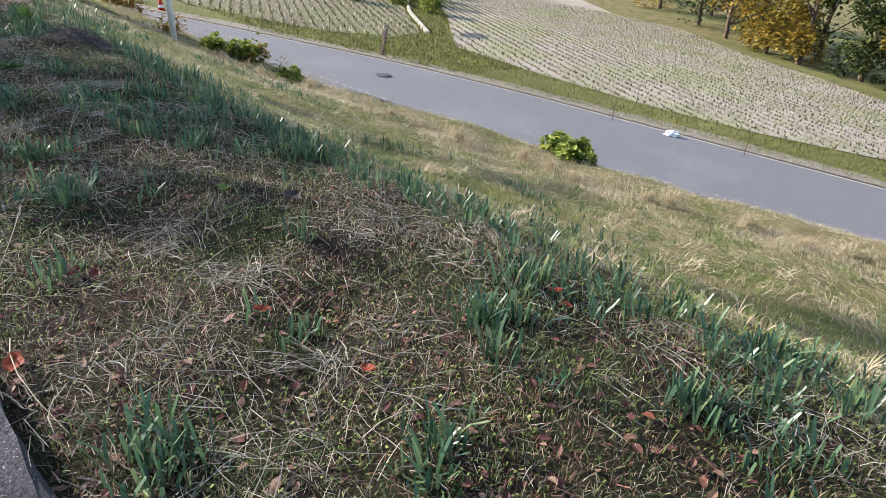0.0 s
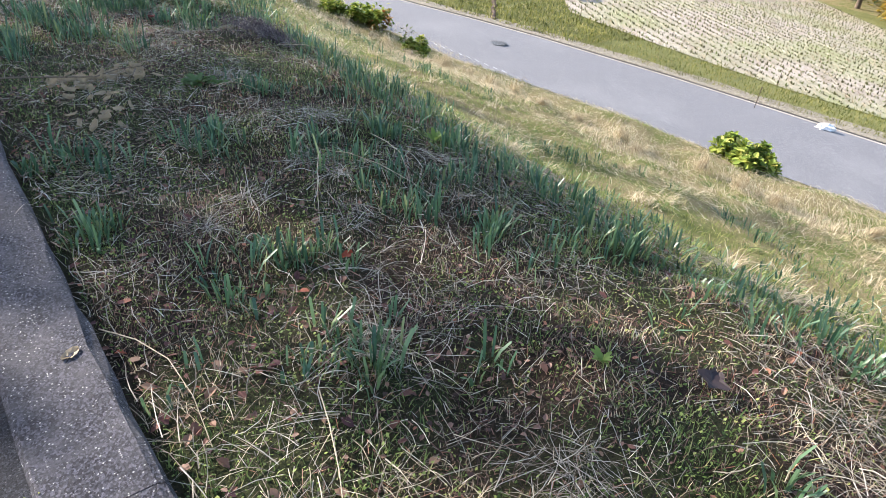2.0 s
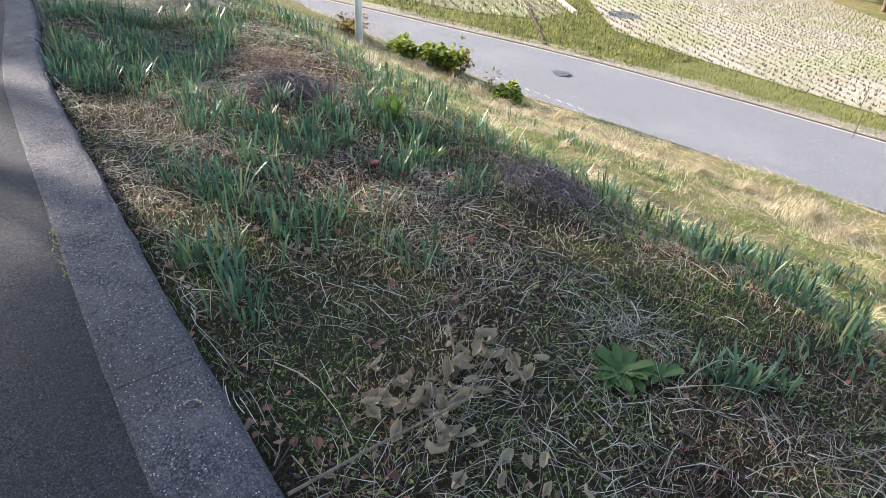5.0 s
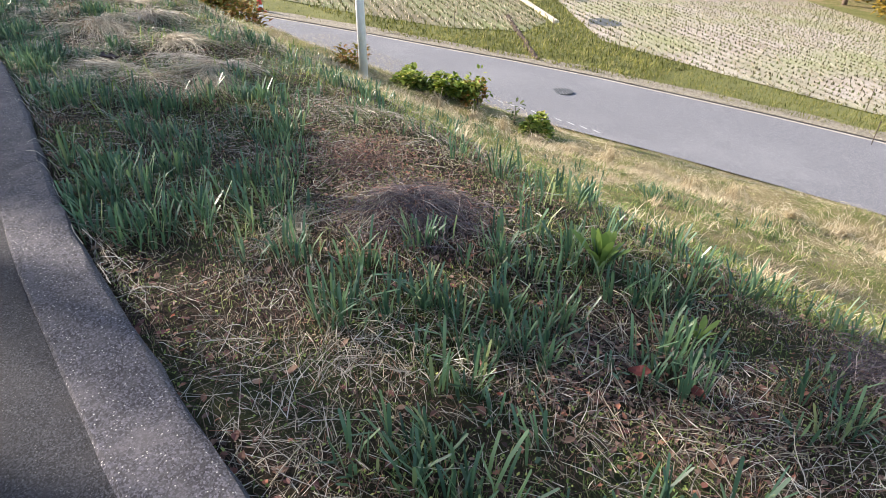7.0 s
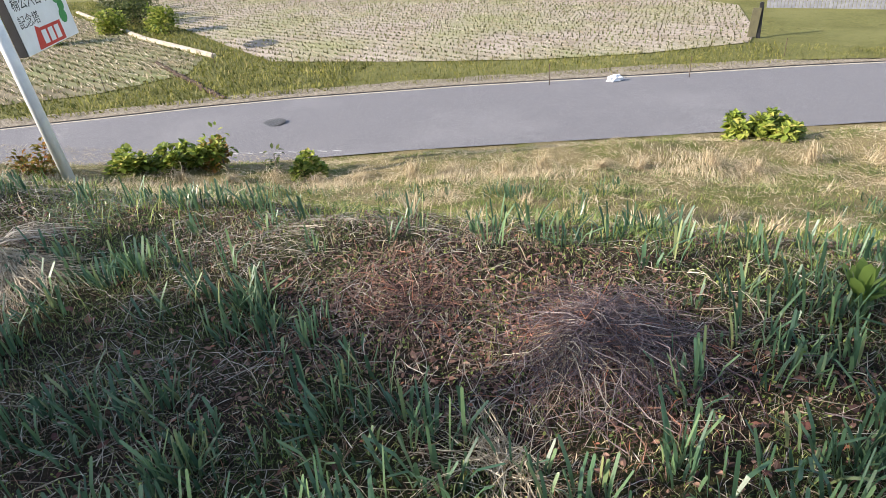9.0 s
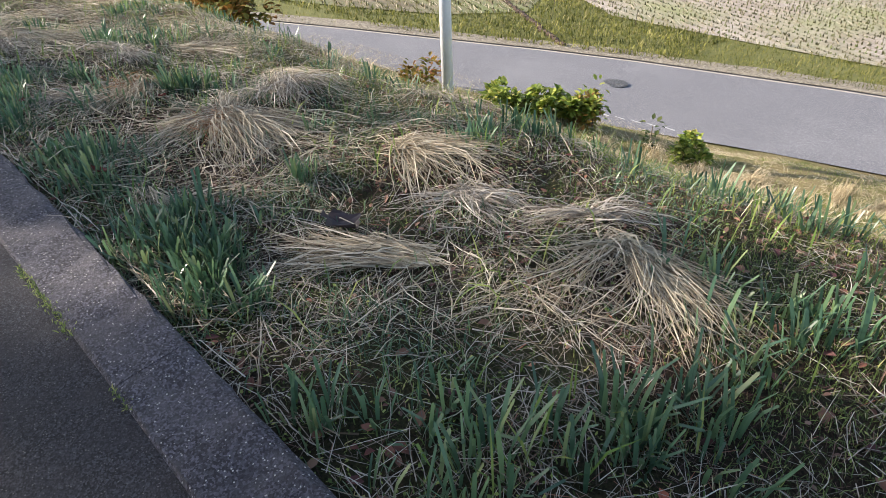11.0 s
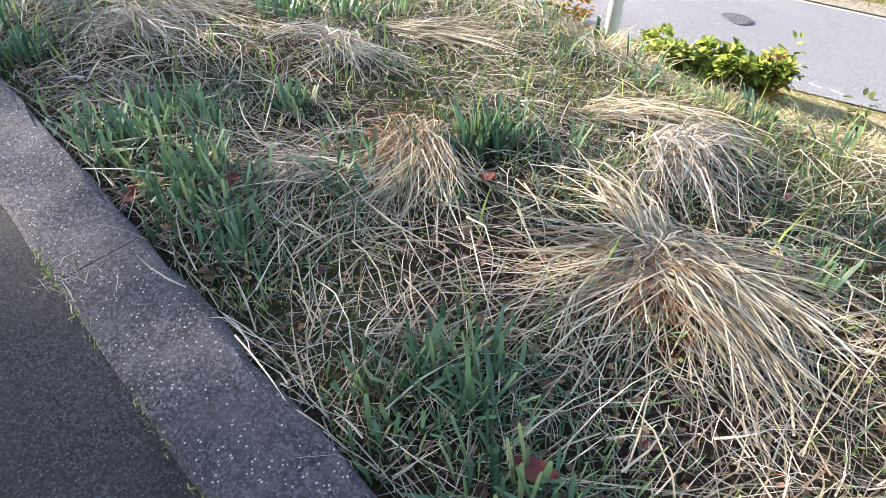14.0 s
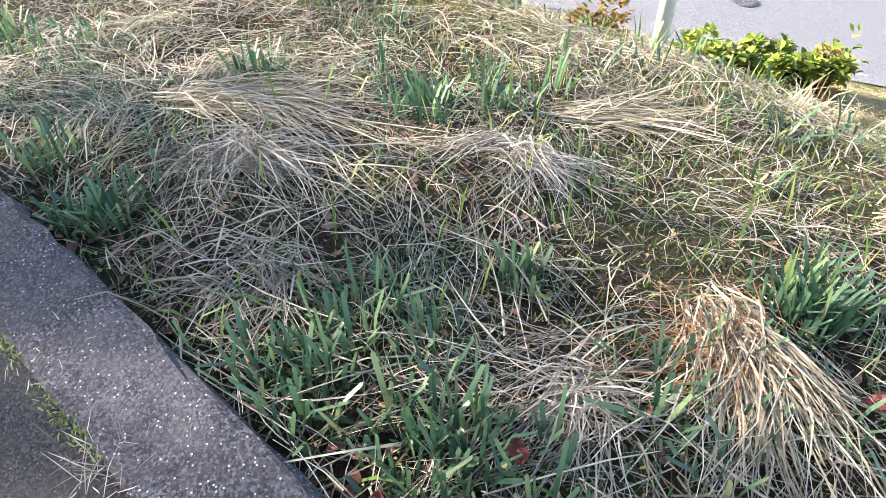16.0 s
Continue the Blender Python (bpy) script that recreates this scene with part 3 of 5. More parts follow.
x = cx[ci] + rng.normal(0, 0.03, len(ci))
y = cy[ci] + rng.normal(0, 0.03, len(ci))
ok = x > kerb_x(y) + 0.02
x, y, ci = x[ok], y[ok], ci[ok]
n = len(x)
size = spread(len(cx), 0.09, 0.22)[ci] * np.interp(y, [0, 4, 7, 8.5, 12.5, 14, 16], [0.7, 0.75, 0.8, 0.95, 1.0, 0.9, 0.8])
V, Q, T = blades(feet(x, y), size * spread(n, 0.6, 1.15), spread(n, 0.006, 0.0145), np.arctan2(y - cy[ci], x - cx[ci]) + rng.normal(0, 0.7, n), np.abs(rng.normal(0.06, 0.15, n)), np.abs(rng.normal(0.10, 0.28, n)), blunt=True)
stuff("bulb_leaves", V, [Q, T], M_BULB, "clumps of upright blue-green strap leaves on the slope", "grass")

# fine green grass and low weeds
x, y = scatter(130000, -0.6, 3.6, -0.8, 20.5, lambda x, y: np.where((y < 12.5) & (x < 2.0), 0.3, 1.0) * np.clip(1.05 - dry(x, y), 0.15, 1) * np.clip(patchy(x, y, 0.25, 41) * 1.6 - 0.15, 0.3, 1))
xa, ya = scatter(26000, -0.6, 2.0, 0.6, 7.5, lambda x, y: 0.45 + 0.55 * patchy(x, y, 0.3, 48))
xb, yb = scatter(36000, -0.3, 2.2, 7.0, 18.6, lambda x, y: 0.45 + 0.55 * patchy(x, y, 0.3, 48))
x, y = np.concatenate([x, xa, xb]), np.concatenate([y, ya, yb])
n = len(x)
V, Q, T = blades(feet(x, y), spread(n, 0.015, 0.07), spread(n, 0.002, 0.005), spread(n, 0, 6.283), np.abs(rng.normal(0.5, 0.4, n)), rng.normal(0.5, 0.5, n))
stuff("short_grass", V, [Q, T], M_GRASS, "short green grass and low weeds between straw", "grass")
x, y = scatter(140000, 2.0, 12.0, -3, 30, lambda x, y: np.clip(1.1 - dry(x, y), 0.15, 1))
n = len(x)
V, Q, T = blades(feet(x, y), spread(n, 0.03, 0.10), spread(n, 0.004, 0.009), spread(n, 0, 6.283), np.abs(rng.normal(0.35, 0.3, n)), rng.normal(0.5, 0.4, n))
stuff("slope_grass", V, [Q, T], M_SLOPE, "green grass on the lower slope, sunlight put into its colour", "grass")
# clumps of taller grass, green and dead, over the lower slope
for mat, seed, count, ln, label in ((M_GRASS, 141, 620, (0.07, 0.17), "clumps of taller green grass on the lower slope"), (M_PALE_STRAW, 142, 190, (0.10, 0.24), "blown-over clumps of bleached grass on the lower slope")):
    r = np.random.default_rng(seed)
    qy = r.uniform(-1, 20, count)
    qx = kerb_x(qy) + 2.5 + (crest_x(qy) - kerb_x(qy) - 2.4) * r.random(count)
    m = r.integers(20, 70, count)
    ci = np.repeat(np.arange(count), m)
    n = len(ci)
    wide = r.uniform(0.04, 0.14, count)[ci]
    x, y = qx[ci] + r.normal(0, 1, n) * wide, qy[ci] + r.normal(0, 1, n) * wide
    az = r.uniform(-2.2, 0.6, count)[ci] + r.normal(0, 0.7, n)
    V, Q, T = blades(feet(x, y), r.uniform(*ln, n), r.uniform(0.003, 0.008, n), az, np.abs(r.normal(0.65, 0.35, n)), np.abs(r.normal(0.8, 0.3, n)))
    stuff("slope_clumps", V, [Q, T], mat, label, "grass")
# close turf of fine upright stems, green and brown in patches
x, y = scatter(270000, -0.65, 2.1, 0.3, 13.2, lambda x, y: np.clip(1.7 * patchy(x, y, 0.2, 49) - 0.2, 0.12, 1))
n = len(x)
V, Q, T = blades(feet(x, y), spread(n, 0.018, 0.062), spread(n, 0.0014, 0.0034), spread(n, 0, 6.283), np.abs(rng.normal(0.35, 0.35, n)), rng.normal(0.4, 0.5, n))
pick = rng.random(n) < np.clip((patchy(x, y, 0.42, 50) - 0.45) * 3.4 + 0.38 - 0.9 * np.exp(-((x - 0.75) ** 2 + (y - 9.2) ** 2) / 0.3) - 0.8 * np.exp(-((x - 1.1) ** 2 + (y - 11.2) ** 2) / 0.5) - 0.4 * np.exp(-((x - 0.4) ** 2 + (y - 2.9) ** 2) / 0.8), 0.04, 0.94)
rust = rng.random(n) < 0.35
stuff("turf", V, [Q[pick], T[pick]], M_GRASS, "close turf of fine green grass", "grass")
stuff("dead_turf", V, [Q[~pick & rust], T[~pick & rust]], M_PALE_STRAW, "fine upright pale dead grass in the turf", "dry grass")
stuff("brown_turf", V, [Q[~pick & ~rust], T[~pick & ~rust]], M_BROWN, "fine upright brown dead grass in the turf", "dry grass")
# longer blue-green grass among the tussocks
x, y = scatter(42000, -0.1, 2.4, 13.2, 19.2, lambda x, y: np.clip((patchy(x, y, 0.4, 44) - 0.35) * 2.6, 0.08, 1) * np.interp(shelf_d(x, y), [0, 0.8, 2.0], [1.0, 0.7, 0.5]))
n = len(x)
V, Q, T = blades(feet(x, y), spread(n, 0.04, 0.12), spread(n, 0.0025, 0.006), spread(n, 0, 6.283), np.abs(rng.normal(0.3, 0.3, n)), np.abs(rng.normal(0.4, 0.4, n)))
stuff("meadow_grass", V, [Q, T], M_BULB, "blue-green grass between the dry tussocks", "grass")
# a carpet of tiny weed leaves
x, y = scatter(220000, -0.5, 3.1, -0.8, 20.5, lambda x, y: np.clip(patchy(x, y, 0.35, 47) * 2.2 - 0.6, 0.14, 1) * np.interp(y, [0, 5, 8, 12, 20], [1.0, 0.9, 0.6, 0.5, 0.5]))
n = len(x)
a, tz, ln = spread(n, 0, 6.283), rng.normal(0.2, 0.5, n), spread(n, 0.003, 0.0085)
f = np.stack([np.cos(a) * np.cos(tz), np.sin(a) * np.cos(tz), np.sin(tz)], axis=1) * ln[:, None]
g = np.stack([-np.sin(a), np.cos(a), rng.normal(0, 0.4, n)], axis=1) * (ln * spread(n, 0.4, 0.8))[:, None]
c = feet(x, y, 0.0)
c[:, 2] += spread(n, 0.003, 0.032)
V = np.stack([c - f, c + g, c + f, c - g], axis=1).reshape(-1, 3)
stuff("low_weeds", V, [np.arange(n)[:, None] * 4 + np.array([[0, 1, 2, 3]])], M_LOWWEED, "carpet of tiny green weed leaves on the soil", "weeds")
# taller bright blades that stand out of the straw
x, y = scatter(2600, -0.3, 3.4, 12.5, 20.5, lambda x, y: np.clip((patchy(x, y, 0.35, 43) - 0.45) * 3, 0.05, 1))
n = len(x)
V, Q, T = blades(feet(x, y), spread(n, 0.08, 0.22), spread(n, 0.004, 0.009), spread(n, 0, 6.283), np.abs(rng.normal(0.2, 0.2, n)), np.abs(rng.normal(0.3, 0.4, n)))
stuff("tall_grass", V, [Q, T], M_WEED, "taller fresh green blades standing in the straw", "grass")

rng = np.random.default_rng(701)
# dry straw, near and far
x, y = scatter(92000, -0.5, 3.4, -0.8, 20.5, dry)
n = len(x)
flow = patchy(x, y, 0.9, 51) * 9.0
late = smoothstep(12.5, 14.0, y)
V, Q = straws(feet(x, y), spread(n, 0.05, 0.20) * (1 + 0.9 * late), spread(n, 0.0014, 0.0034) * (1 + 0.6 * late), flow + rng.normal(0, 0.6, n), np.abs(rng.normal(0.008, 0.012, n)) * (1 + late), rng.normal(0, 0.3, n), rng.normal(0.005, 0.015, n))
stuff("straw", V, [Q], M_STRAW, "tangled pale dry grass lying on the slope", "dry grass")
x, y = scatter(112000, -0.6, 3.4, -0.8, 20.5, lambda x, y: np.clip(patchy(x, y, 0.4, 55) * 2.4 - 0.8, 0.08, 1) * np.interp(y, [0, 3, 6, 10, 13, 20], [0.5, 0.6, 0.6, 0.4, 0.7, 0.8]) * np.where(x < 2.3, 1, 0.4))
n = len(x)
V, Q = straws(feet(x, y), spread(n, 0.05, 0.24), spread(n, 0.0013, 0.0034), spread(n, 0, 6.283), np.abs(rng.normal(0.008, 0.012, n)), rng.normal(0, 0.4, n), rng.normal(0.006, 0.018, n))
stuff("weathered_straw", V, [Q], M_GREY_STRAW, "grey weathered dead grass stems in the turf", "dry grass")
x, y = scatter(84000, 2.2, 12.0, -3, 28, dry)
n = len(x)
flow = -0.6 + patchy(x, y, 1.1, 57) * 3.0
V, Q = straws(feet(x, y), spread(n, 0.06, 0.24), spread(n, 0.002, 0.005), flow + rng.normal(0, 0.5, n), np.abs(rng.normal(0.02, 0.025, n)), rng.normal(0, 0.8, n), rng.normal(0.01, 0.03, n))
stuff("lower_straw", V, [Q], M_PALE_STRAW, "sunlit pale dry grass matted on the lower slope", "dry grass")
# dead stems that hang over the edge of the kerb, and moss in its joint with the path
def top_of_kerb(px, py):
    return np.where(px < kerb_x(py), path_z(py) - 0.004, np.maximum(land(px, py), path_z(py) - 0.035 - 0.6 * (px - kerb_x(py))))


y = np.concatenate([rng.uniform(0.6, 9.0, 110), rng.uniform(10.5, 18.8, 190)])
x = kerb_x(y) + rng.normal(0.045, 0.025, len(y))
n = len(x)
a = np.where(rng.random(n) < 0.5, 1.57, -1.57) + rng.normal(0, 0.22, n)
V, Q = straws(feet(x, y), spread(n, 0.06, 0.24), spread(n, 0.002, 0.0042), a, np.abs(rng.normal(0.004, 0.006, n)), rng.normal(0, 0.4, n), rng.normal(0.004, 0.01, n), top_of_kerb)
stuff("edge_straw", V, [Q], M_GREY_STRAW, "bleached stems lying over the kerb edge", "dry grass")
y = np.concatenate([rng.uniform(0.8, 9.0, 1600), rng.uniform(14.0, 18.8, 3200)])
x = kerb_x(y) - kerb_w(y) - 0.002 + rng.normal(0, 0.009, len(y)) + 0.02 * (patchy(y, y * 0.5, 0.4, 91) - 0.5)
k = rng.random(len(y)) < np.clip((patchy(y * 1.3, y, 0.35, 92) - 0.5) * 4, 0, 1)
x, y = x[k], y[k]
n = len(x)
P = np.stack([x, y, path_z(y) - 0.006], axis=1)
V, Q, T = blades(P, spread(n, 0.006, 0.022), spread(n, 0.002, 0.005), spread(n, 0, 6.283), np.abs(rng.normal(0.5, 0.4, n)), rng.normal(0.4, 0.4, n))
stuff("joint_moss", V, [Q, T], M_LOWWEED, "moss and seedlings in the joint beside the kerb", "moss")
# short broken stems that cover the soil
x, y = scatter(130000, -0.5, 3.3, -0.8, 20.5, lambda x, y: np.clip(1.5 * patchy(x, y, 0.3, 45) - 0.1, 0.3, 1))
n = len(x)
a, ln, tz = spread(n, 0, 6.283), spread(n, 0.015, 0.085), rng.normal(0.1, 0.35, n)
f = np.stack([np.cos(a) * np.cos(tz), np.sin(a) * np.cos(tz), np.sin(tz)], axis=1) * ln[:, None]
g = np.stack([-np.sin(a), np.cos(a), rng.normal(0, 0.5, n)], axis=1) * spread(n, 0.0005, 0.0014)[:, None]
c = feet(x, y, -0.008)
V = np.stack([c - f / 2 - g, c - f / 2 + g, c + f / 2 + g, c + f / 2 - g], axis=1).reshape(-1, 3)
Q = np.arange(n)[:, None] * 4 + np.array([[0, 1, 2, 3]])
half = rng.random(n) < np.interp(y, [0, 6, 12, 14, 20], [0.75, 0.7, 0.65, 0.45, 0.45])
stuff("stem_bits", V, [Q[~half]], M_GREY_STRAW, "short broken grey stems over the soil", "dry grass")
stuff("brown_bits", V, [Q[half]], M_BROWN, "short broken brown stems over the soil", "dry grass")
# tufts along the crest, blown over
y = rng.uniform(-2, 20, 26000)
x = crest_x(y) + rng.normal(-0.25, 0.45, len(y))
k = rng.random(len(y)) < np.clip((patchy(x, y, 0.8, 59) - 0.35) * 3, 0.05, 1)
x, y = x[k], y[k]
n = len(x)
V, Q, T = blades(feet(x, y), spread(n, 0.06, 0.20), spread(n, 0.003, 0.008), -0.9 + patchy(x, y, 1.2, 58) * 3.0 + rng.normal(0, 0.5, n), np.abs(rng.normal(0.5, 0.3, n)), np.abs(rng.normal(0.8, 0.3, n)))
stuff("crest_tufts", V, [Q, T], M_PALE_STRAW, "pale blown-over grass tufts along the bank crest", "dry grass")


def leaf_cards(P, size, az, tip, fold):
    """Small curled dead leaves: two halves folded along the rib, pointed at both ends."""
    n = len(P)
    f = np.stack([np.cos(az) * np.cos(tip), np.sin(az) * np.cos(tip), np.sin(tip)], axis=1)
    s = np.stack([-np.sin(az), np.cos(az), np.zeros(n)], axis=1)
    u = np.cross(f, s)
    L = size[:, None]
    a, b = P - f * L * 0.5, P + f * L * 0.5 + u * L * 0.10
    m0, m1 = P - f * L * 0.15 + u * L * 0.06, P + f * L * 0.2 + u * L * 0.09
    w = (size * 0.30)[:, None]
    up = np.sin(fold)[:, None] * w
    l0, l1 = m0 + s * w + u * up, m1 + s * w * 0.85 + u * up
    r0, r1 = m0 - s * w + u * up, m1 - s * w * 0.85 + u * up
    V = np.stack([a, m0, m1, b, l0, l1, r0, r1], axis=1).reshape(-1, 3)
    i = np.arange(n)[:, None] * 8
    T = np.concatenate([i + np.array([[0, 1, 4]]), i + np.array([[2, 3, 5]]), i + np.array([[0, 6, 1]]), i + np.array([[2, 7, 3]])])
    Q = np.concatenate([i + np.array([[1, 2, 5, 4]]), i + np.array([[1, 6, 7, 2]])])
    return V, Q, T


x, y = scatter(6000, -0.4, 3.0, 0.3, 20, lambda x, y: np.clip((patchy(x, y, 0.9, 61) - 0.3) * 1.8, 0.05, 1) * np.interp(shelf_d(x, y), [0, 0.5, 3], [1.0, 0.6, 0.3]))
ky = rng.uniform(0.5, 19, 420)
x, y = np.concatenate([x, kerb_x(ky) + np.abs(rng.normal(0.03, 0.13, 420)) + 0.01]), np.concatenate([y, ky])
n = len(x)
xa, ya = scatter(1100, -0.3, 1.4, 0.8, 5.0, lambda x, y: np.clip((patchy(x, y, 0.5, 66) - 0.3) * 2.0, 0.1, 1) * np.interp(shelf_d(x, y), [0, 0.7, 1.6], [0.9, 0.5, 0.15]))
x, y = np.concatenate([x, xa]), np.concatenate([y, ya])
n = len(x)
P = feet(x, y, -0.010)
V, Q, T = leaf_cards(P, spread(n, 0.018, 0.055), spread(n, 0, 6.283), rng.normal(0, 0.35, n), spread(n, -0.2, 0.9))
stuff("fallen_leaves", V, [Q, T], M_DEADLEAF, "curled brown fallen leaves in the grass", "dead leaves")
x, y = scatter(42000, -0.6, 3.2, -0.8, 20, lambda x, y: np.clip((patchy(x, y, 0.7, 63) - 0.3) * 2.2, 0.06, 1) * np.interp(y, [0, 12, 14, 20], [1, 1, 0.8, 0.7]))
hx, hy = rng.normal(1.2, 0.28, 3600), rng.normal(11.1, 0.5, 3600)
x, y = np.concatenate([x, hx, rng.normal(0.75, 0.2, 900)]), np.concatenate([y, hy, rng.normal(9.1, 0.35, 900)])
n = len(x)
V, Q, T = leaf_cards(feet(x, y, -0.008), spread(n, 0.010, 0.034), spread(n, 0, 6.283), rng.normal(0, 0.4, n), spread(n, -0.3, 0.8))
stuff("leaf_litter", V, [Q, T], M_BROWN, "crumbled dark brown leaf litter on the soil", "dead leaves")

rng = np.random.default_rng(601)
# mounds and combed-over tussocks of straw
def tussock(hx, hy, fans, label, mat, ln=(0.22, 0.5), up=0.032, wide=(0.0025, 0.0062)):
    """fans: heading in degrees, half spread in degrees, number of stems."""
    Vs, Qs, o = [], [], 0
    for az, half, m in fans:
        n = int(m * 0.42)
        lock = rng.integers(0, 9, n)
        la, lx, lb = rng.normal(0, radians(half) * 0.75, 9), rng.normal(0, 0.045, 9), rng.normal(0, 0.35, 9)
        a = radians(az) + la[lock] + rng.normal(0, 0.16, n)
        off = lx[lock] + rng.normal(0, 0.018, n)
        back = rng.normal(0, 0.06, n)
        x = hx - math.sin(radians(az)) * off + math.cos(radians(az)) * back
        y = hy + math.cos(radians(az)) * off + math.sin(radians(az)) * back
        L = 0.85 * (ln[0] * 0.4 + (ln[1] - ln[0] * 0.4) * rng.random(n) ** 1.2)
        rise = up * 0.55 * rng.uniform(0.2, 2.0, 9)[lock] + np.abs(rng.normal(0, up * 0.3, n))
        V, Q = straws(feet(x, y), L, spread(n, *wide), a, rise, lb[lock] + rng.normal(0, 0.28, n), rng.normal(0.0, 0.02, n))
        Vs.append(V)
        Qs.append(Q + o)
        o += len(V)
    stuff("tussock", np.concatenate(Vs), [np.concatenate(Qs)], mat, label, "dry grass")


def stem_heap(hx, hy, r, n, label, mat, up=0.05, ln=(0.07, 0.26)):
    a = spread(n, 0, 6.283)
    q = np.abs(rng.normal(0, 0.6, n)) * r
    x, y = hx + q * np.cos(a), hy + q * np.sin(a)
    V, Q = straws(feet(x, y), spread(n, *ln), spread(n, 0.0018, 0.004), spread(n, 0, 6.283), np.abs(rng.normal(up, up * 0.7, n)), rng.normal(0, 1.1, n), rng.normal(0, 0.03, n))
    stuff("stem_heap", V, [Q], mat, label, "dry grass")


stem_heap(1.0, 10.5, 0.40, 1300, "low heap of dark brown dead stems on the brow", M_BROWN, 0.012)
stem_heap(1.0, 10.47, 0.32, 1100, "heap of brittle purple-grey dead stems", M_TWIGGY, 0.028, (0.14, 0.40))
tussock(0.92, 10.65, [(-150, 30, 130), (-110, 25, 110)], "tan dead stems hanging below a grey heap", M_STRAW, (0.2, 0.42), 0.03, (0.002, 0.004))
tussock(0.42, 10.78, [(-140, 60, 200), (30, 60, 160), (100, 50, 120)], "loose pale dead stems between strap leaves", M_STRAW, (0.14, 0.34), 0.03, (0.0018, 0.004))
stem_heap(1.5, 8.35, 0.30, 1100, "small heap of grey dead stems at the brow", M_TWIGGY, 0.05)
stem_heap(1.25, 11.3, 0.5, 500, "rusty brown dead fronds in the grass", M_BROWN, 0.014)
tussock(1.18, 15.62, [(142, 10, 330), (160, 9, 300), (54, 9, 380), (-62, 16, 420), (-95, 16, 520), (-118, 16, 420), (100, 20, 160)], "large combed-over tussock of pale dry grass", M_STRAW, (0.3, 0.68), 0.045, (0.003, 0.0066))
stem_heap(1.06, 15.58, 0.1, 260, "rusty brown dead stems at the root of a tussock", M_RUST, 0.03)
tussock(1.75, 15.88, [(-155, 16, 260), (-110, 14, 220), (-40, 20, 200)], "drooping tussock of grey dry grass at the brow", M_GREY_STRAW, (0.25, 0.5), 0.09, (0.003, 0.006))
tussock(0.8, 14.0, [(123, 7, 460), (112, 8, 260)], "bundle of flattened straw lying beside green grass", M_STRAW, (0.4, 0.72), 0.03, (0.003, 0.0068))
tussock(1.46, 14.62, [(-56, 9, 360), (-75, 10, 220), (-118, 14, 260)], "long combed tussock of pale dry grass", M_STRAW, (0.3, 0.66), 0.05, (0.003, 0.0065))
tussock(1.35, 14.15, [(-120, 20, 300), (-60, 18, 240), (150, 20, 140)], "flattened grey dry grass at the brow", M_GREY_STRAW, (0.25, 0.5), 0.04, (0.003, 0.006))
tussock(0.45, 15.2, [(-112, 18, 190)], "small drooping tuft of dry stems", M_STRAW, (0.12, 0.28), 0.05)
tussock(1.17, 16.52, [(-163, 9, 330), (-143, 9, 420), (-128, 10, 260)], "fan of dry straw stems hanging downhill", M_STRAW, (0.3, 0.58), 0.06, (0.003, 0.0062))
stem_heap(1.05, 16.5, 0.12, 200, "rusty brown stems in a fan of straw", M_RUST, 0.04)
tussock(0.9, 17.95, [(170, 40, 260), (-110, 40, 320), (-40, 40, 260)], "grey tangled tussock of dry grass", M_GREY_STRAW, (0.2, 0.45), 0.06, (0.002, 0.005))
tussock(1.46, 17.32, [(150, 30, 240), (-70, 30, 260), (-140, 30, 280)], "low grey hump of dead grass", M_GREY_STRAW, (0.2, 0.42), 0.05, (0.0022, 0.005))
tussock(1.02, 18.35, [(-60, 9, 380), (-75, 10, 260), (-45, 10, 240)], "band of pale straw combed along the slope", M_STRAW, (0.45, 0.95), 0.05, (0.003, 0.0065))
tussock(1.9, 17.3, [(-60, 14, 300), (-40, 14, 260)], "long pale dry grass combed along the brow", M_STRAW, (0.4, 0.8), 0.04, (0.003, 0.006))
tussock(1.9, 16.2, [(-58, 12, 320), (-75, 14, 220)], "long dry grass combed over the brow", M_STRAW, (0.4, 0.85), 0.05, (0.003, 0.006))
tussock(0.6, 17.6, [(-100, 40, 220), (160, 40, 180)], "loose grey dead grass beside the kerb", M_GREY_STRAW, (0.15, 0.4), 0.03, (0.002, 0.005))
tussock(0.8, 16.75, [(-70, 40, 200), (140, 40, 180), (-150, 40, 180)], "loose flattened dead grass", M_GREY_STRAW, (0.2, 0.45), 0.03, (0.002, 0.005))
tussock(1.3, 13.36, [(-112, 14, 420), (-92, 12, 240), (175, 14, 200), (-135, 12, 260)], "bleached tussock combed over beside strap leaves", M_STRAW, (0.3, 0.72), 0.04, (0.0028, 0.006))
tussock(1.5, 13.6, [(-60, 40, 200), (120, 40, 200)], "grey tussock of dry grass on the brow", M_GREY_STRAW, (0.25, 0.5), 0.06)

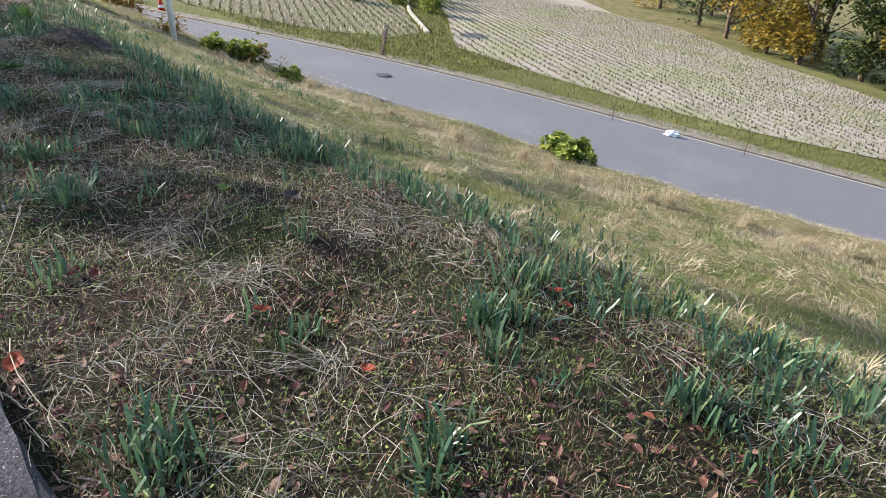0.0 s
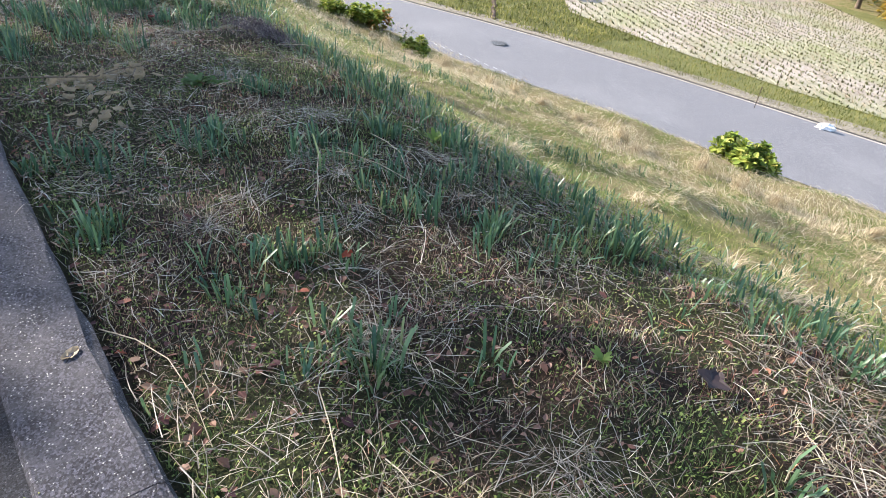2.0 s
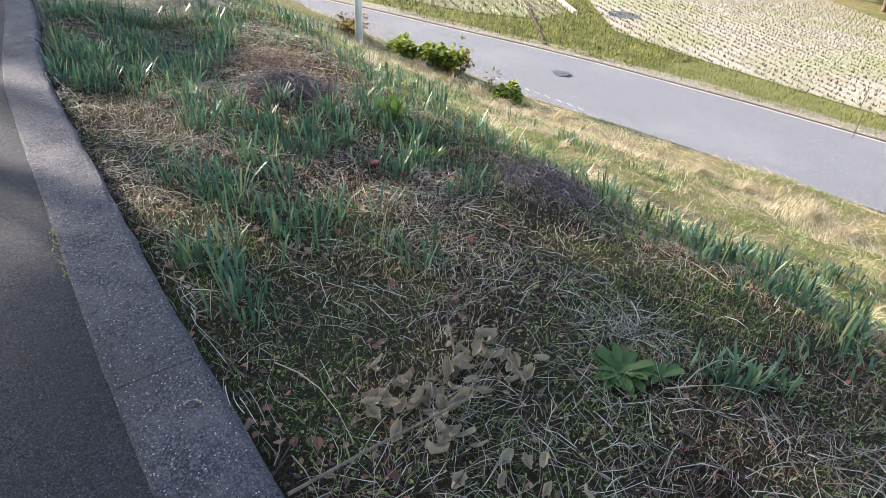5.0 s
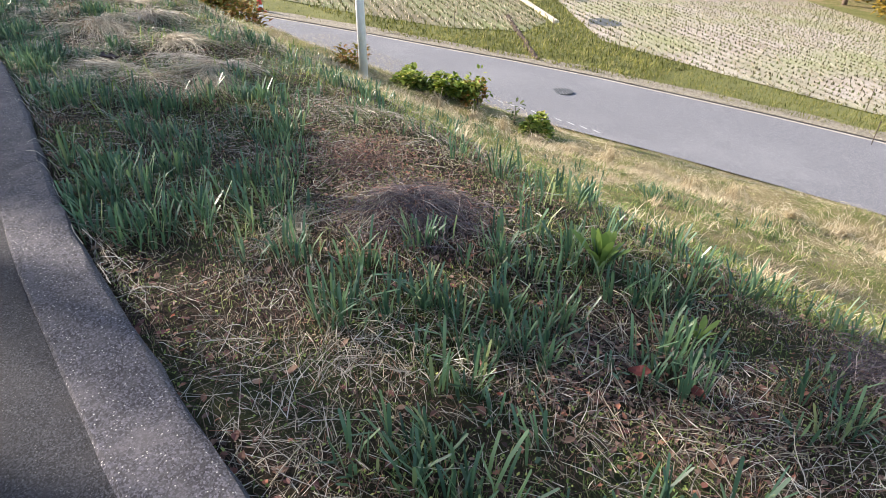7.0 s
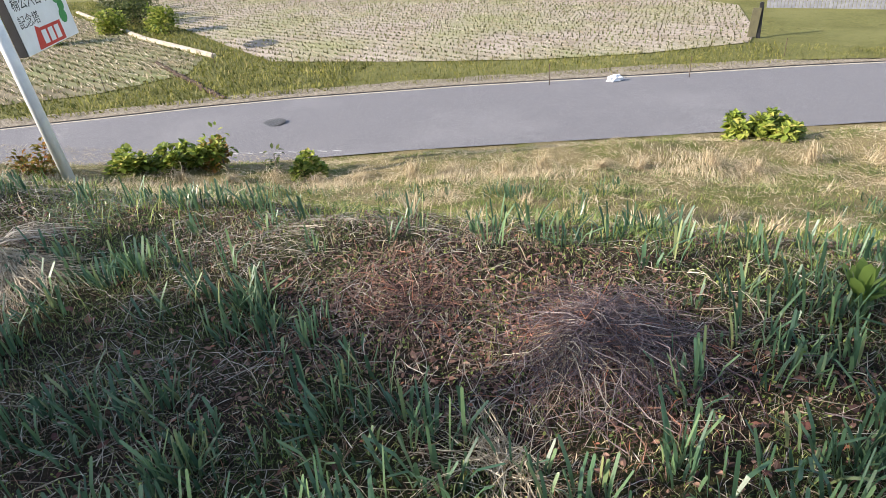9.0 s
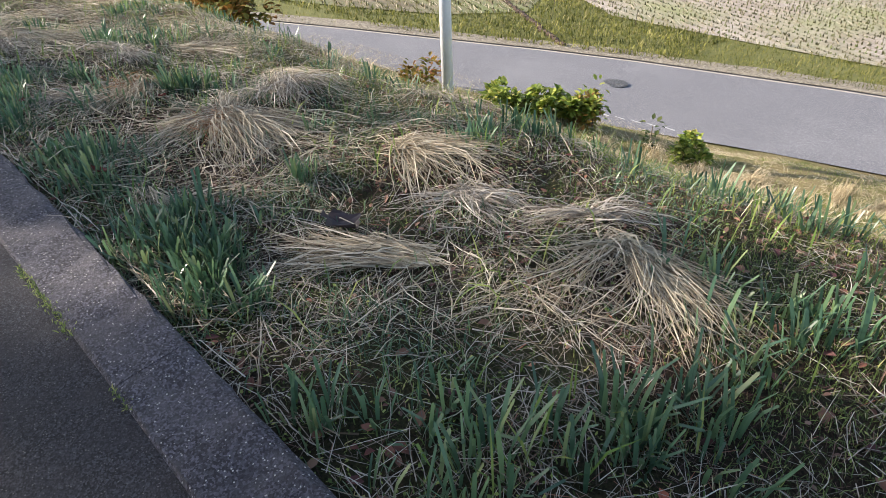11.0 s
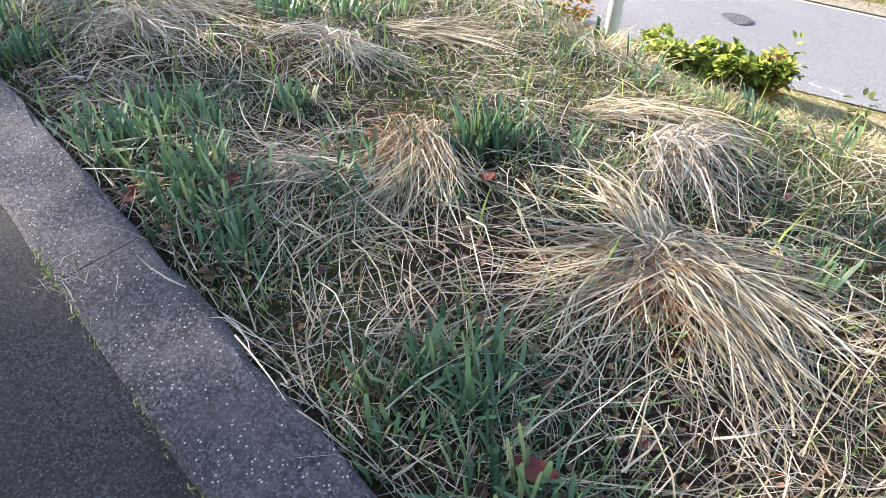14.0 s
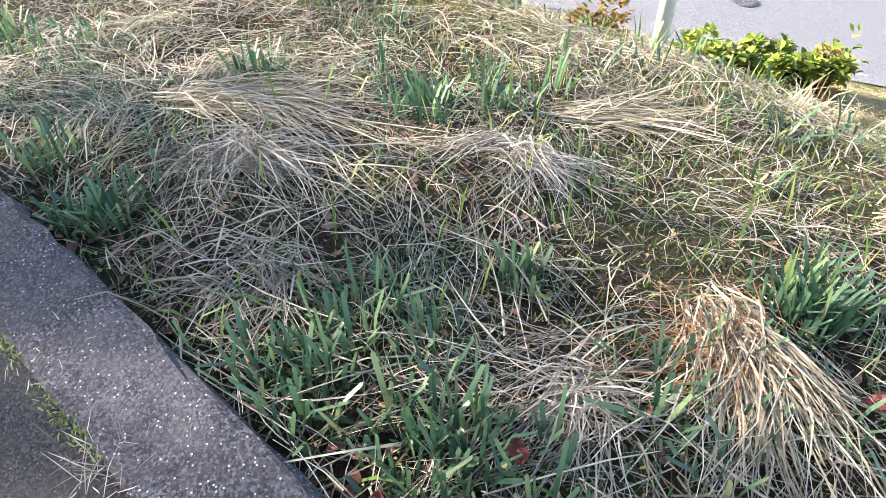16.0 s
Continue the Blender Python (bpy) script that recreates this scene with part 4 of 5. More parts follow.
rng = np.random.default_rng(655)
for i in range(22):
    hy = 1.6 + 0.74 * i + rng.uniform(-0.25, 0.25)
    hx = float(crest_x(hy)) - rng.uniform(-0.1, 0.5)
    az = rng.uniform(-110, 10)
    tussock(hx, hy, [(az, 28, 170), (az + rng.uniform(-70, 70), 35, 140), (az + 160, 40, 80)], "tangled golden tuft of dry grass on the bank crest", M_PALE_STRAW, (0.2, 0.52), rng.uniform(0.14, 0.26), (0.003, 0.007))
for hx, hy, az in ((0.78, 5.6, 60), (1.42, 5.59, 100), (0.29, 5.59, 20), (0.48, 3.61, 80), (0.67, 5.8, 150), (1.06, 6.29, -60), (0.6, 5.17, 120), (0.01, 5.38, -30), (0.54, 3.05, 40), (0.8, 7.29, 10), (0.48, 2.41, 130), (1.13, 8.9, 70), (0.08, 9.8, 20), (0.27, 4.42, -100)):
    tussock(hx, hy, [(az, 75, 120), (az + 170, 75, 100)], "loose tangle of bleached dead stems on the turf", M_GREY_STRAW, (0.10, 0.34), 0.022, (0.0014, 0.0032))


def stalk(points, r, label="long pale dry stalk lying on the grass"):
    """points: x, y, height over the land."""
    P = [(px, py, (float(path_z(py)) if px < float(kerb_x(py)) else float(land(px, py))) + up) for px, py, up in points]
    V, F = limb(P, r, r * 0.5, 6)
    return tagged(put("stalk", V, [F], M_STALK, smooth=True), label, "dry stalk")


M_STALK = plain_mat("bleached_stalk", (0.44, 0.37, 0.26), (0.26, 0.21, 0.14), 25, 0.6)
# foot, length, heading in degrees
STALKS = [(-0.51, 4.92, 0.68, -78), (-0.02, 4.3, 0.66, -111), (0.8, 5.86, 0.73, -118), (0.8, 5.86, 0.8, -70), (1.2, 6.01, 0.84, -107), (0.64, 6.94, 0.37, -17), (0.61, 6.97, 0.33, -38), (-0.37, 7.82, 0.45, -86), (-0.33, 3.15, 0.6, -89), (1.53, 8.05, 1.36, 16), (0.62, 16.1, 0.32, -110), (0.62, 16.3, 0.36, -118)]
# ---- verge, stubble ----
def valley_feet(x, y, lift=0.05):
    return np.stack([x, y, valley(x, y) + lift], axis=1)


def field_edge(y):
    return np.interp(y, [-14, 1, 4.6, 9, 13, 19, 23.4, 27.5, 32.5, 47], [25.0, 24.0, 25.4, 23.6, 22.6, 22.3, 22.4, 26.0, 30.6, 40.0])


y = rng.uniform(-12, 34, 60000)
x = road_far(y) + 0.25 + rng.random(60000) * np.maximum(field_edge(y) - road_far(y) - 0.1, 0.3)
k = rng.random(60000) < 0.25 + 0.75 * patchy(x, y, 0.7, 71)
x, y = x[k], y[k]
n = len(x)
V, Q, T = blades(valley_feet(x, y, 0.0), spread(n, 0.08, 0.24), spread(n, 0.010, 0.022), spread(n, 0, 6.283), np.abs(rng.normal(0.4, 0.3, n)), rng.normal(0.4, 0.4, n))
stuff("verge_grass", V, [Q, T], M_VERGE, "bright yellow-green grass along the road verge", "grass")


P = np.stack([rng.uniform(14, 46, 90000), rng.uniform(19, 54, 90000)], axis=1)
BANKS = P


def stubble(corners, gap_row, gap, label):
    """Rows of cut stalks over a four-cornered field."""
    c = np.array(corners)
    lo, hi = c.min(axis=0), c.max(axis=0)
    across = np.array((ROW.y, -ROW.x))
    along = np.array((ROW.x, ROW.y))
    mid = (lo + hi) / 2
    R = np.linalg.norm(hi - lo) / 2
    a, b = np.meshgrid(np.arange(-R, R, gap_row), np.arange(-R, R, gap), indexing="ij")
    P = mid + a.reshape(-1, 1) * across + b.reshape(-1, 1) * along
    P = P + rng.normal(0, 0.03, P.shape)
    inside = in_outline(P, c)
    P = P[inside & (P[:, 0] < 56)]
    m = 5
    x, y = np.repeat(P[:, 0], m) + rng.normal(0, 0.035, len(P) * m), np.repeat(P[:, 1], m) + rng.normal(0, 0.035, len(P) * m)
    n = len(x)
    V, Q, T = blades(valley_feet(x, y, 0.05), spread(n, 0.09, 0.20), spread(n, 0.03, 0.06), spread(n, 0, 6.283), np.abs(rng.normal(0.3, 0.3, n)), rng.normal(0.5, 0.5, n))
    stuff("stubble", V, [Q, T], M_STUBBLE, label, "stubble")
    P = np.stack([rng.uniform(lo[0], min(hi[0], 56), 7000), rng.uniform(lo[1], min(hi[1], 50), 7000)], axis=1)
    P = P[in_outline(P, c)]
    n = len(P)
    V, Q, T = blades(valley_feet(P[:, 0], P[:, 1], 0.09), spread(n, 0.15, 0.5), spread(n, 0.02, 0.05), math.atan2(ROW.y, ROW.x) + rng.normal(0, 0.25, n), spread(n, 1.2, 1.5), np.zeros(n))
    stuff("cut_straw", V, [Q, T], M_PALE_STRAW, "pale cut straw scattered over the field", "straw")


def in_outline(P, c):
    hit = np.zeros(len(P), dtype=bool)
    for p, q in zip(c, np.roll(c, -1, axis=0)):
        crosses = (p[1] > P[:, 1]) != (q[1] > P[:, 1])
        with np.errstate(divide="ignore", invalid="ignore"):
            xi = p[0] + (P[:, 1] - p[1]) / (q[1] - p[1]) * (q[0] - p[0])
        hit ^= crosses & (P[:, 0] < xi)
    return hit


stubble(FIELD, 0.62, 0.24, "pale cut rice stalks in long rows")
stubble(FIELD_BEYOND, 0.5, 0.24, "pale cut stalks in a small field")

k = ~in_outline(BANKS, np.array(FIELD)) & ~in_outline(BANKS, np.array(FIELD_BEYOND)) & (BANKS[:, 0] > road_far(BANKS[:, 1]) + 0.3)
x, y = BANKS[k, 0], BANKS[k, 1]
n = len(x)
V, Q, T = blades(valley_feet(x, y, 0.03), spread(n, 0.10, 0.26), spread(n, 0.02, 0.05), spread(n, 0, 6.283), np.abs(rng.normal(0.4, 0.3, n)), rng.normal(0.4, 0.4, n))
stuff("bank_grass", V, [Q, T], M_VERGE, "grass on the banks between the fields", "grass")


# ---- shrubs and trees ----
rng = np.random.default_rng(401)
def leaf_cloud(centres, radii, n, size, flat=0.5):
    """Leaves on the outside of several lumps."""
    k = rng.integers(0, len(centres), n)
    d = rng.normal(0, 1, (n, 3))
    d /= np.linalg.norm(d, axis=1)[:, None]
    r = radii[k] * (0.55 + 0.5 * rng.random(n) ** 0.5)
    P = centres[k] + d * r[:, None]
    az = np.arctan2(d[:, 1], d[:, 0]) + rng.normal(0, 0.6, n)
    return leaf_cards(P, size * spread(n, 0.6, 1.25), az, d[:, 2] * flat + rng.normal(0, 0.4, n), spread(n, 0.0, 0.6))


def limb(points, r0, r1, sides=7):
    """A tapering bent stem along points."""
    V, F = [], []
    m = len(points)
    for i, p in enumerate(points):
        t = (Vector(points[min(i + 1, m - 1)]) - Vector(points[max(i - 1, 0)])).normalized()
        a = t.orthogonal().normalized()
        b = t.cross(a)
        r = r0 + (r1 - r0) * i / (m - 1)
        for s in range(sides):
            q = Vector(p) + (a * math.cos(6.2832 * s / sides) + b * math.sin(6.2832 * s / sides)) * r
            V.append(q[:])
    for i in range(m - 1):
        for s in range(sides):
            F.append((i * sides + s, i * sides + (s + 1) % sides, (i + 1) * sides + (s + 1) % sides, (i + 1) * sides + s))
    return np.array(V), np.array(F)


def joined(pieces):
    V, F, o = [], [], 0
    for v, f in pieces:
        V.append(v)
        F.append(f + o)
        o += len(v)
    return np.concatenate(V), np.concatenate(F)


def shrub(name, at, w, h, n, size, mat, label, category="shrub", lumps=9, turn=0.0, row=False):
    base = Vector(at)
    ob = thing(name, label, category, at)
    c, r, pieces = [], [], []
    for i in range(lumps):
        a = rng.uniform(0, 6.283)
        q = math.sqrt(rng.random())
        px, py = q * w[0] * math.cos(a), q * w[1] * math.sin(a)
        if row:
            px, py = w[0] * (2 * (i + 0.5) / lumps - 1), w[1] * rng.uniform(-0.9, 0.9)
        ca, sa = math.cos(turn), math.sin(turn)
        p = (px * ca - py * sa, px * sa + py * ca, h * rng.uniform(0.15, 0.80))
        c.append(p)
        r.append(h * (rng.uniform(0.34, 0.5) if row and w[0] < 0.8 else rng.uniform(0.25, 0.42)))
        pieces.append(limb([(p[0] * 0.25, p[1] * 0.25, -0.12), (p[0] * 0.6, p[1] * 0.6, p[2] * 0.5), p], 0.014, 0.005))
    V, F = joined(pieces)
    put("stem", V, [F], M_TWIG, ob)
    V, Q, T = leaf_cloud(np.array(c), np.array(r), n, size)
    put("foliage", V, [Q, T], mat, ob)
    return ob


def gz(x, y):
    return float(land(x, y))


shrub("shrub", (6.75, 19.35, gz(6.75, 19.35)), (0.35, 0.3), 0.5, 480, 0.10, M_SHRUB_RED, "small shrub with reddening leaves beside the sign pole")
shrub("shrub", (7.75, 17.65, gz(7.75, 17.65)), (0.9, 0.28), 0.44, 1500, 0.14, M_SHRUB, "wide low shrub with glossy yellow-green leaves", turn=-1.15, lumps=24, row=True)
shrub("shrub", (8.05, 15.3, gz(8.05, 15.3)), (0.34, 0.3), 0.36, 620, 0.115, M_SHRUB, "round low shrub with bright green leaves")
shrub("shrub", (8.08, 16.95, gz(8.08, 16.95)), (0.26, 0.2), 0.45, 260, 0.13, M_SHRUB_RED, "shrub end with upright red-brown and green leaves", lumps=8)
shrub("shrub", (8.1, 16.85, gz(8.1, 16.85)), (0.03, 0.03), 0.72, 40, 0.11, M_SHRUB, "tall leafy shoot above a low shrub", lumps=2)
shrub("shrub", (8.15, 15.9, gz(8.15, 15.9)), (0.03, 0.03), 0.5, 45, 0.10, M_EVERGREEN, "single leafy sprig on a thin stem", lumps=2)
shrub("shrub", (10.0, 7.8, gz(10.0, 7.8) - 0.05), (0.58, 0.42), 0.46, 1800, 0.14, M_SHRUB, "broad shrub with bright green leaves on the bank edge", lumps=24, turn=1.2)
shrub("shrub", (4.9, 21.6, gz(4.9, 21.6)), (0.6, 0.5), 1.1, 1500, 0.13, M_SHRUB_RED, "tall shrub with yellow and red-brown leaves", lumps=14)
shrub("shrub", (8.1, 27.0, gz(8.1, 27.0)), (0.6, 0.55), 2.0, 1500, 0.18, M_SHRUB_RED, "leggy autumn shrub beside a grey pole", lumps=14)


def tree(at, height, crown, n, size, mat, label, lean=0.0, trunk=0.16, low=0.35):
    ob = thing("tree", label, "tree", at)
    top = (lean * height, 0.0, height * 0.8)
    pieces = [limb([(0, 0, -0.4), (lean * height * 0.2, 0.1, height * 0.25), (lean * height * 0.55, -0.1, height * 0.5), top], trunk, trunk * 0.3, 10)]
    c, r = [], []
    for i in range(16):
        a = rng.uniform(0, 6.283)
        s = rng.uniform(low, 0.95)
        w = crown * rng.uniform(0.35, 1.0) * math.sqrt(max(0.1, 1 - abs(s - 0.6) * 1.4))
        p = (lean * height * s + w * math.cos(a), w * math.sin(a), height * s)
        st = (lean * height * s * 0.8, 0.0, height * max(s - 0.22, 0.15))
        pieces.append(limb([st, ((st[0] + p[0]) / 2, (st[1] + p[1]) / 2, (st[2] + p[2]) / 2 + 0.1), p], trunk * 0.35, trunk * 0.08, 6))
        c.append(p)
        r.append(crown * rng.uniform(0.28, 0.5))
    V, F = joined(pieces)
    put("trunk", V, [F], M_BARK, ob, smooth=True)
    V, Q, T = leaf_cloud(np.array(c), np.array(r), n, size)
    put("crown", V, [Q, T], mat, ob)
    return ob


# wood at the far side of the fields
wood = [(50, 16, 7, 3.0, 0), (53, 19.5, 8, 3.2, 0), (57, 24.5, 8, 3.3, 0), (62, 29.5, 9, 3.5, 1), (68, 37, 9, 3.5, 0), (75, 43, 10, 4, 0), (48.5, 11.5, 6, 2.6, 1), (47, 8, 6, 2.5, 0), (45.5, 4, 6, 2.5, 1), (52, 10.5, 9, 3.5, 1), (56, 16.5, 10, 4, 1), (62, 23.5, 10, 4, 1), (70, 32, 11, 4, 1), (48, 1.5, 8, 3, 0), (83, 51, 10, 4, 0), (44, -1.5, 6, 2.5, 1), (43, -6.5, 7, 3, 0), (46, -11.5, 8, 3, 1)]
for tx, ty, th, tc, kind in wood:
    tree((tx, ty, float(valley(tx, ty))), th, tc, 1700, 0.42, M_EVERGREEN if kind else M_AUTUMN, "dark evergreen tree at the field edge" if kind else "autumn tree with golden-brown leaves at the field edge", rng.uniform(-0.06, 0.06), 0.22, 0.12)
for tx, ty, w, h in ((29.9, 33.6, 0.9, 1.4), (33, 37.5, 1.6, 1.5), (36, 40, 1.8, 1.6), (39.5, 43, 1.8, 1.7), (30.0, 36.6, 0.7, 1.3), (26.6, 37.6, 0.7, 1.3)):
    shrub("bush", (tx, ty, float(valley(tx, ty))), (w, w * 0.8), h, 1500, 0.18, M_SHRUB if w < 1.2 else M_EVERGREEN, "rounded green bush on the terrace bank" if w < 1.2 else "dark clipped hedge bush on the terrace bank", "bush", lumps=16)

# unseen trees added uphill of the path, each crown set to shade one spot
rng = np.random.default_rng(201)
# point on the sun's line through the crown, width of the crown, number of leaves
SHADES = [(0.3, 4.6, 0.5, 26), (-1.05, 6.8, 0.8, 120), (0.65, 6.3, 1.1, 60), (-1.4, 7.18, 1.2, 160), (-0.09, 7.39, 1.2, 150), (1.18, 6.76, 1.1, 150), (0.2, 8.6, 0.5, 30), (1.5, 8.9, 0.6, 20), (-0.3, 13.2, 0.7, 150), (0.1, 13.5, 0.55, 130), (-0.3, 16.4, 0.6, 130), (-1.1, 17.7, 0.8, 120), (-1.1, 19.5, 0.9, 120), (0.4, 16.9, 0.7, 30), (1.4, 15.9, 0.7, 14), (0.4, 18.6, 0.7, 45), (-1.5, 8.4, 0.7, 120), (0.25, 12.9, 0.45, 90), (-0.9, 7.9, 0.7, 100), (2.9, 5.4, 1.0, 50), (4.3, 10.6, 1.0, 45), (0.5, 14.9, 0.7, 50), (-0.9, 13.0, 0.6, 100), (0.6, 9.3, 0.4, 55)]
for i, (sx, sy, wide, leaves) in enumerate(SHADES):
    rng = np.random.default_rng(900 + i)
    th = rng.uniform(9.0, 12.0)
    tx, ty = sx - 0.765 * 0.905 * th, sy + 1.72 * 0.905 * th
    tree((tx, ty, float(path_z(ty)) - 0.1), th, wide, leaves, 0.36, M_EVERGREEN, "unseen evergreen tree added uphill to shade the footpath", 0.0, 0.06, 0.86)


rng = np.random.default_rng(301)
# ---- road furniture ----
def sign_post():
    at = (6.5, 18.48)
    z = gz(*at)
    ob = thing("sign_post", "white steel sign post with a boxed guide sign", "sign", (*at, z - 0.3), turn=0)
    part("pole", tube(0.085, 0.085, 4.6, sides=28), M_POLE, ob, "white painted steel pole")
    m = pose(0, 0, -0.29, 0, 0, 15)
    sgn = part("sign", box((1.56, 0.14, 1.9), (1.06, 0.0, 3.4), 0.006, m), M_BLACK, ob, "black sign box")
    part("panel", box((1.555, 0.012, 1.895), (1.06, -0.077, 3.4), 0.003, m), M_WHITE, sgn, "white enamel panel")

    def lettering(text, size, x, zz):
        cu = bpy.data.curves.new("lettering", "FONT")
        cu.body, cu.size, cu.extrude = text, size, 0.001
        tmp = new("lettering_source", cu)
        me = bpy.data.meshes.new_from_object(tmp.evaluated_get(bpy.context.evaluated_depsgraph_get()))
        bpy.data.objects.remove(tmp)
        me.transform(m @ Matrix.Translation((x, -0.0845, zz)) @ pose(0, 0, 0, 90))
        me.materials.clear()
        me.materials.append(M_BLACK)
        o = new("lettering", me)
        o.parent = sgn

    lettering("楠公六百年", 0.2, 0.36, 3.06)
    lettering("記念塔", 0.19, 0.36, 2.82)
    bm = bmesh.new()
    pts = [(0.60, 2.47), (1.42, 2.47), (1.42, 2.75), (0.80, 2.75), (0.70, 2.80)]
    v = [bm.verts.new(m @ Vector((px, -0.0845, pz))) for px, pz in pts]
    bm.faces.new(v)
    part("red_mark", bm, M_RED, sgn, "red banner shape")
    for i in range(3):
        part("white_mark", box((0.13, 0.004, 0.19), (0.87 + 0.19 * i, -0.088, 2.61), 0.0, m), M_WHITE, sgn)
    bm = bmesh.new()
    for k in range(4):
        bmesh.ops.create_cone(bm, cap_ends=True, segments=14, radius1=0.11 - 0.018 * (k % 2), radius2=0.105 - 0.018 * (k % 2), depth=0.004, matrix=m @ Matrix.Translation((1.58 + 0.045 * math.sin(k * 2.0), -0.085 - 0.0003 * k, 2.78 + 0.15 * k)) @ pose(0, 0, 0, 90))
    part("green_mark", bm, M_GREEN, sgn, "plain green shape")


sign_post()

p2 = thing("pole", "grey steel pole behind the shrub", "pole", (8.3, 27.9, gz(8.3, 27.9) - 0.3))
part("shaft", tube(0.16, 0.15, 3.6, sides=24), M_POLE_GREY, p2)
part("collar", tube(0.175, 0.175, 0.06, (0, 0, 1.1), 24), M_POLE, p2, "pale steel collar")


def cone_thing(x, y):
    z = float(valley(x, y)) + 0.03
    ob = thing("traffic_cone", "red plastic traffic cone with a pale band", "traffic cone", (x, y, z))
    part("base", box((0.38, 0.38, 0.04), (0, 0, 0.02), 0.012), M_RED, ob)
    part("body", tube(0.145, 0.03, 0.68, (0, 0, 0.035), 24), M_RED, ob)
    part("band", tube(0.1285, 0.1085, 0.12, (0, 0, 0.16), 24, cap=False), M_WHITE, ob, "white reflective band")


cone_thing(11.5, 32.0)


def manhole(x, y):
    z = float(valley(x, y)) + 0.03
    ob = thing("manhole_cover", "round cast iron manhole cover with raised pattern", "manhole cover", (x, y, z))
    part("frame_ring", tube(0.36, 0.355, 0.012, (0, 0, 0), 40), M_IRON, ob)
    part("lid", tube(0.32, 0.32, 0.006, (0, 0, 0.0125), 40), M_IRON, ob)
    worn = plain_mat("worn_iron", (0.2, 0.2, 0.195), (0.12, 0.12, 0.12), 10, 0.4)
    for r in (0.09, 0.17, 0.25):
        k = int(r * 70)
        for i in range(k):
            a = 6.2832 * i / k
            part("stud", box((0.05, 0.024, 0.006), (0, 0, 0), 0.0, Matrix.Translation((r * math.cos(a), r * math.sin(a), 0.021)) @ Matrix.Rotation(a, 4, "Z")), worn, ob)


manhole(14.4, 19.4)
bm = bmesh.new()
for i in range(9):
    bmesh.ops.create_cube(bm, size=1, matrix=Matrix.Translation((11.85 + 0.06 * i, 19.6 - 0.36 * i, float(valley(11.85, 19.6 - 0.36 * i)) + 0.030 - 0.0046 * i)) @ Matrix.Rotation(-0.17, 4, "Z") @ Matrix.Diagonal((0.03, 0.33, 0.008, 1)))
tagged(part("road_marking", bm, M_PAINT), "worn white painted line on the asphalt", "road marking", kind="structure")


def litter_bag(x, y):
    z = float(valley(x, y)) + 0.05
    bm = bmesh.new()
    bmesh.ops.create_icosphere(bm, subdivisions=3, radius=1)
    for v in bm.verts:
        d = v.co.copy()
        k = 1 + 0.55 * noise.noise(d * 2.1) + 0.25 * noise.noise(d * 5.3)
        v.co = Vector((d.x * 0.13 * k, d.y * 0.24 * k, max(-0.02, d.z * 0.12 * k + 0.07)))
    ob = part("plastic_bag", bm, M_BAG)
    ob.matrix_world = pose(x, y, z - 0.02, 0, 0, 20)
    tagged(ob, "crumpled white plastic bag lying at the road edge", "litter")


litter_bag(19.5, 10.08)


def stake(x, y, h, lean=0.0):
    ob = thing("stake", "thin rusty steel stake in the verge", "stake", (x, y, float(valley(x, y)) - 0.1), group="verge stakes")
    part("shaft", tube(0.011, 0.011, h + 0.1, sides=8, m=pose(0, 0, 0, lean, lean)), M_STAKE, ob)
    part("tip", tube(0.017, 0.017, 0.05, (0, 0, h + 0.05), 8, m=pose(0, 0, 0, lean, lean)), M_STAKE, ob)


for sx, sy, sh in ((22.6, 13.3, 0.75), (18.9, 12.1, 0.7), (20.0, 7.8, 0.7), (22.9, 4.4, 0.7), (21.6, 22.1, 0.6), (21.8, 25.6, 0.7), (17.6, 27.4, 0.7), (39.1, 10.7, 0.8)):
    stake(sx, sy, sh, 2.0)

# drain channel: a dark line of stones down the terrace bank
drain = thing("drain", "narrow dark stone-edged drain down the grassy bank", "drain", (19.3, 25.2, float(valley(19.3, 25.2))), kind="structure")
for i in range(26):
    u = i / 25
    sx, sy = 16.75 + (22.0 - 16.75) * u, 22.3 + (28.4 - 22.3) * u
    bm = bmesh.new()
    bmesh.ops.create_icosphere(bm, subdivisions=1, radius=1, matrix=Matrix.Translation((sx - 19.3 + rng.normal(0, 0.03), sy - 25.2, float(valley(sx, sy)) - drain.location.z + 0.10)) @ Matrix.Diagonal((0.10 * rng.uniform(0.7, 1.3), 0.14, 0.09, 1)))
    part("stone", bm, M_STAKE, drain)

# pale ledge along the small field
for (ax, ay), (bx, by) in (((23.4, 26.6), (28.0, 33.4)), ((28.0, 33.4), (39.0, 46.7))):
    L = math.hypot(bx - ax, by - ay)
    bm = box((L, 0.22, 0.16), (L / 2, 0, 0.10), 0.02)
    ob = part("ledge", bm, M_CONCRETE)
    ob.matrix_world = pose(ax, ay, float(valley(ax, ay)) + 0.02, 0, math.degrees(math.atan2(float(valley(ax, ay) - valley(bx, by)), L)), math.degrees(math.atan2(by - ay, bx - ax)))
    tagged(ob, "pale concrete ledge along the field edge", "ledge", kind="structure")

# board fence beyond the meadow
fence = thing("fence", "low weathered grey board fence", "fence", (34.9, 2.4, float(valley(34.9, 2.4))))
for i in range(46):
    u = i * 0.16
    bx, by = 34.9 - 0.32 * u, 2.4 - 0.95 * u
    part("board", box((0.025, 0.145, 0.62 + rng.uniform(-0.03, 0.03)), (bx - 34.9, by - 2.4, float(valley(bx, by)) - fence.location.z + 0.30), 0.004), M_SLATE, fence)

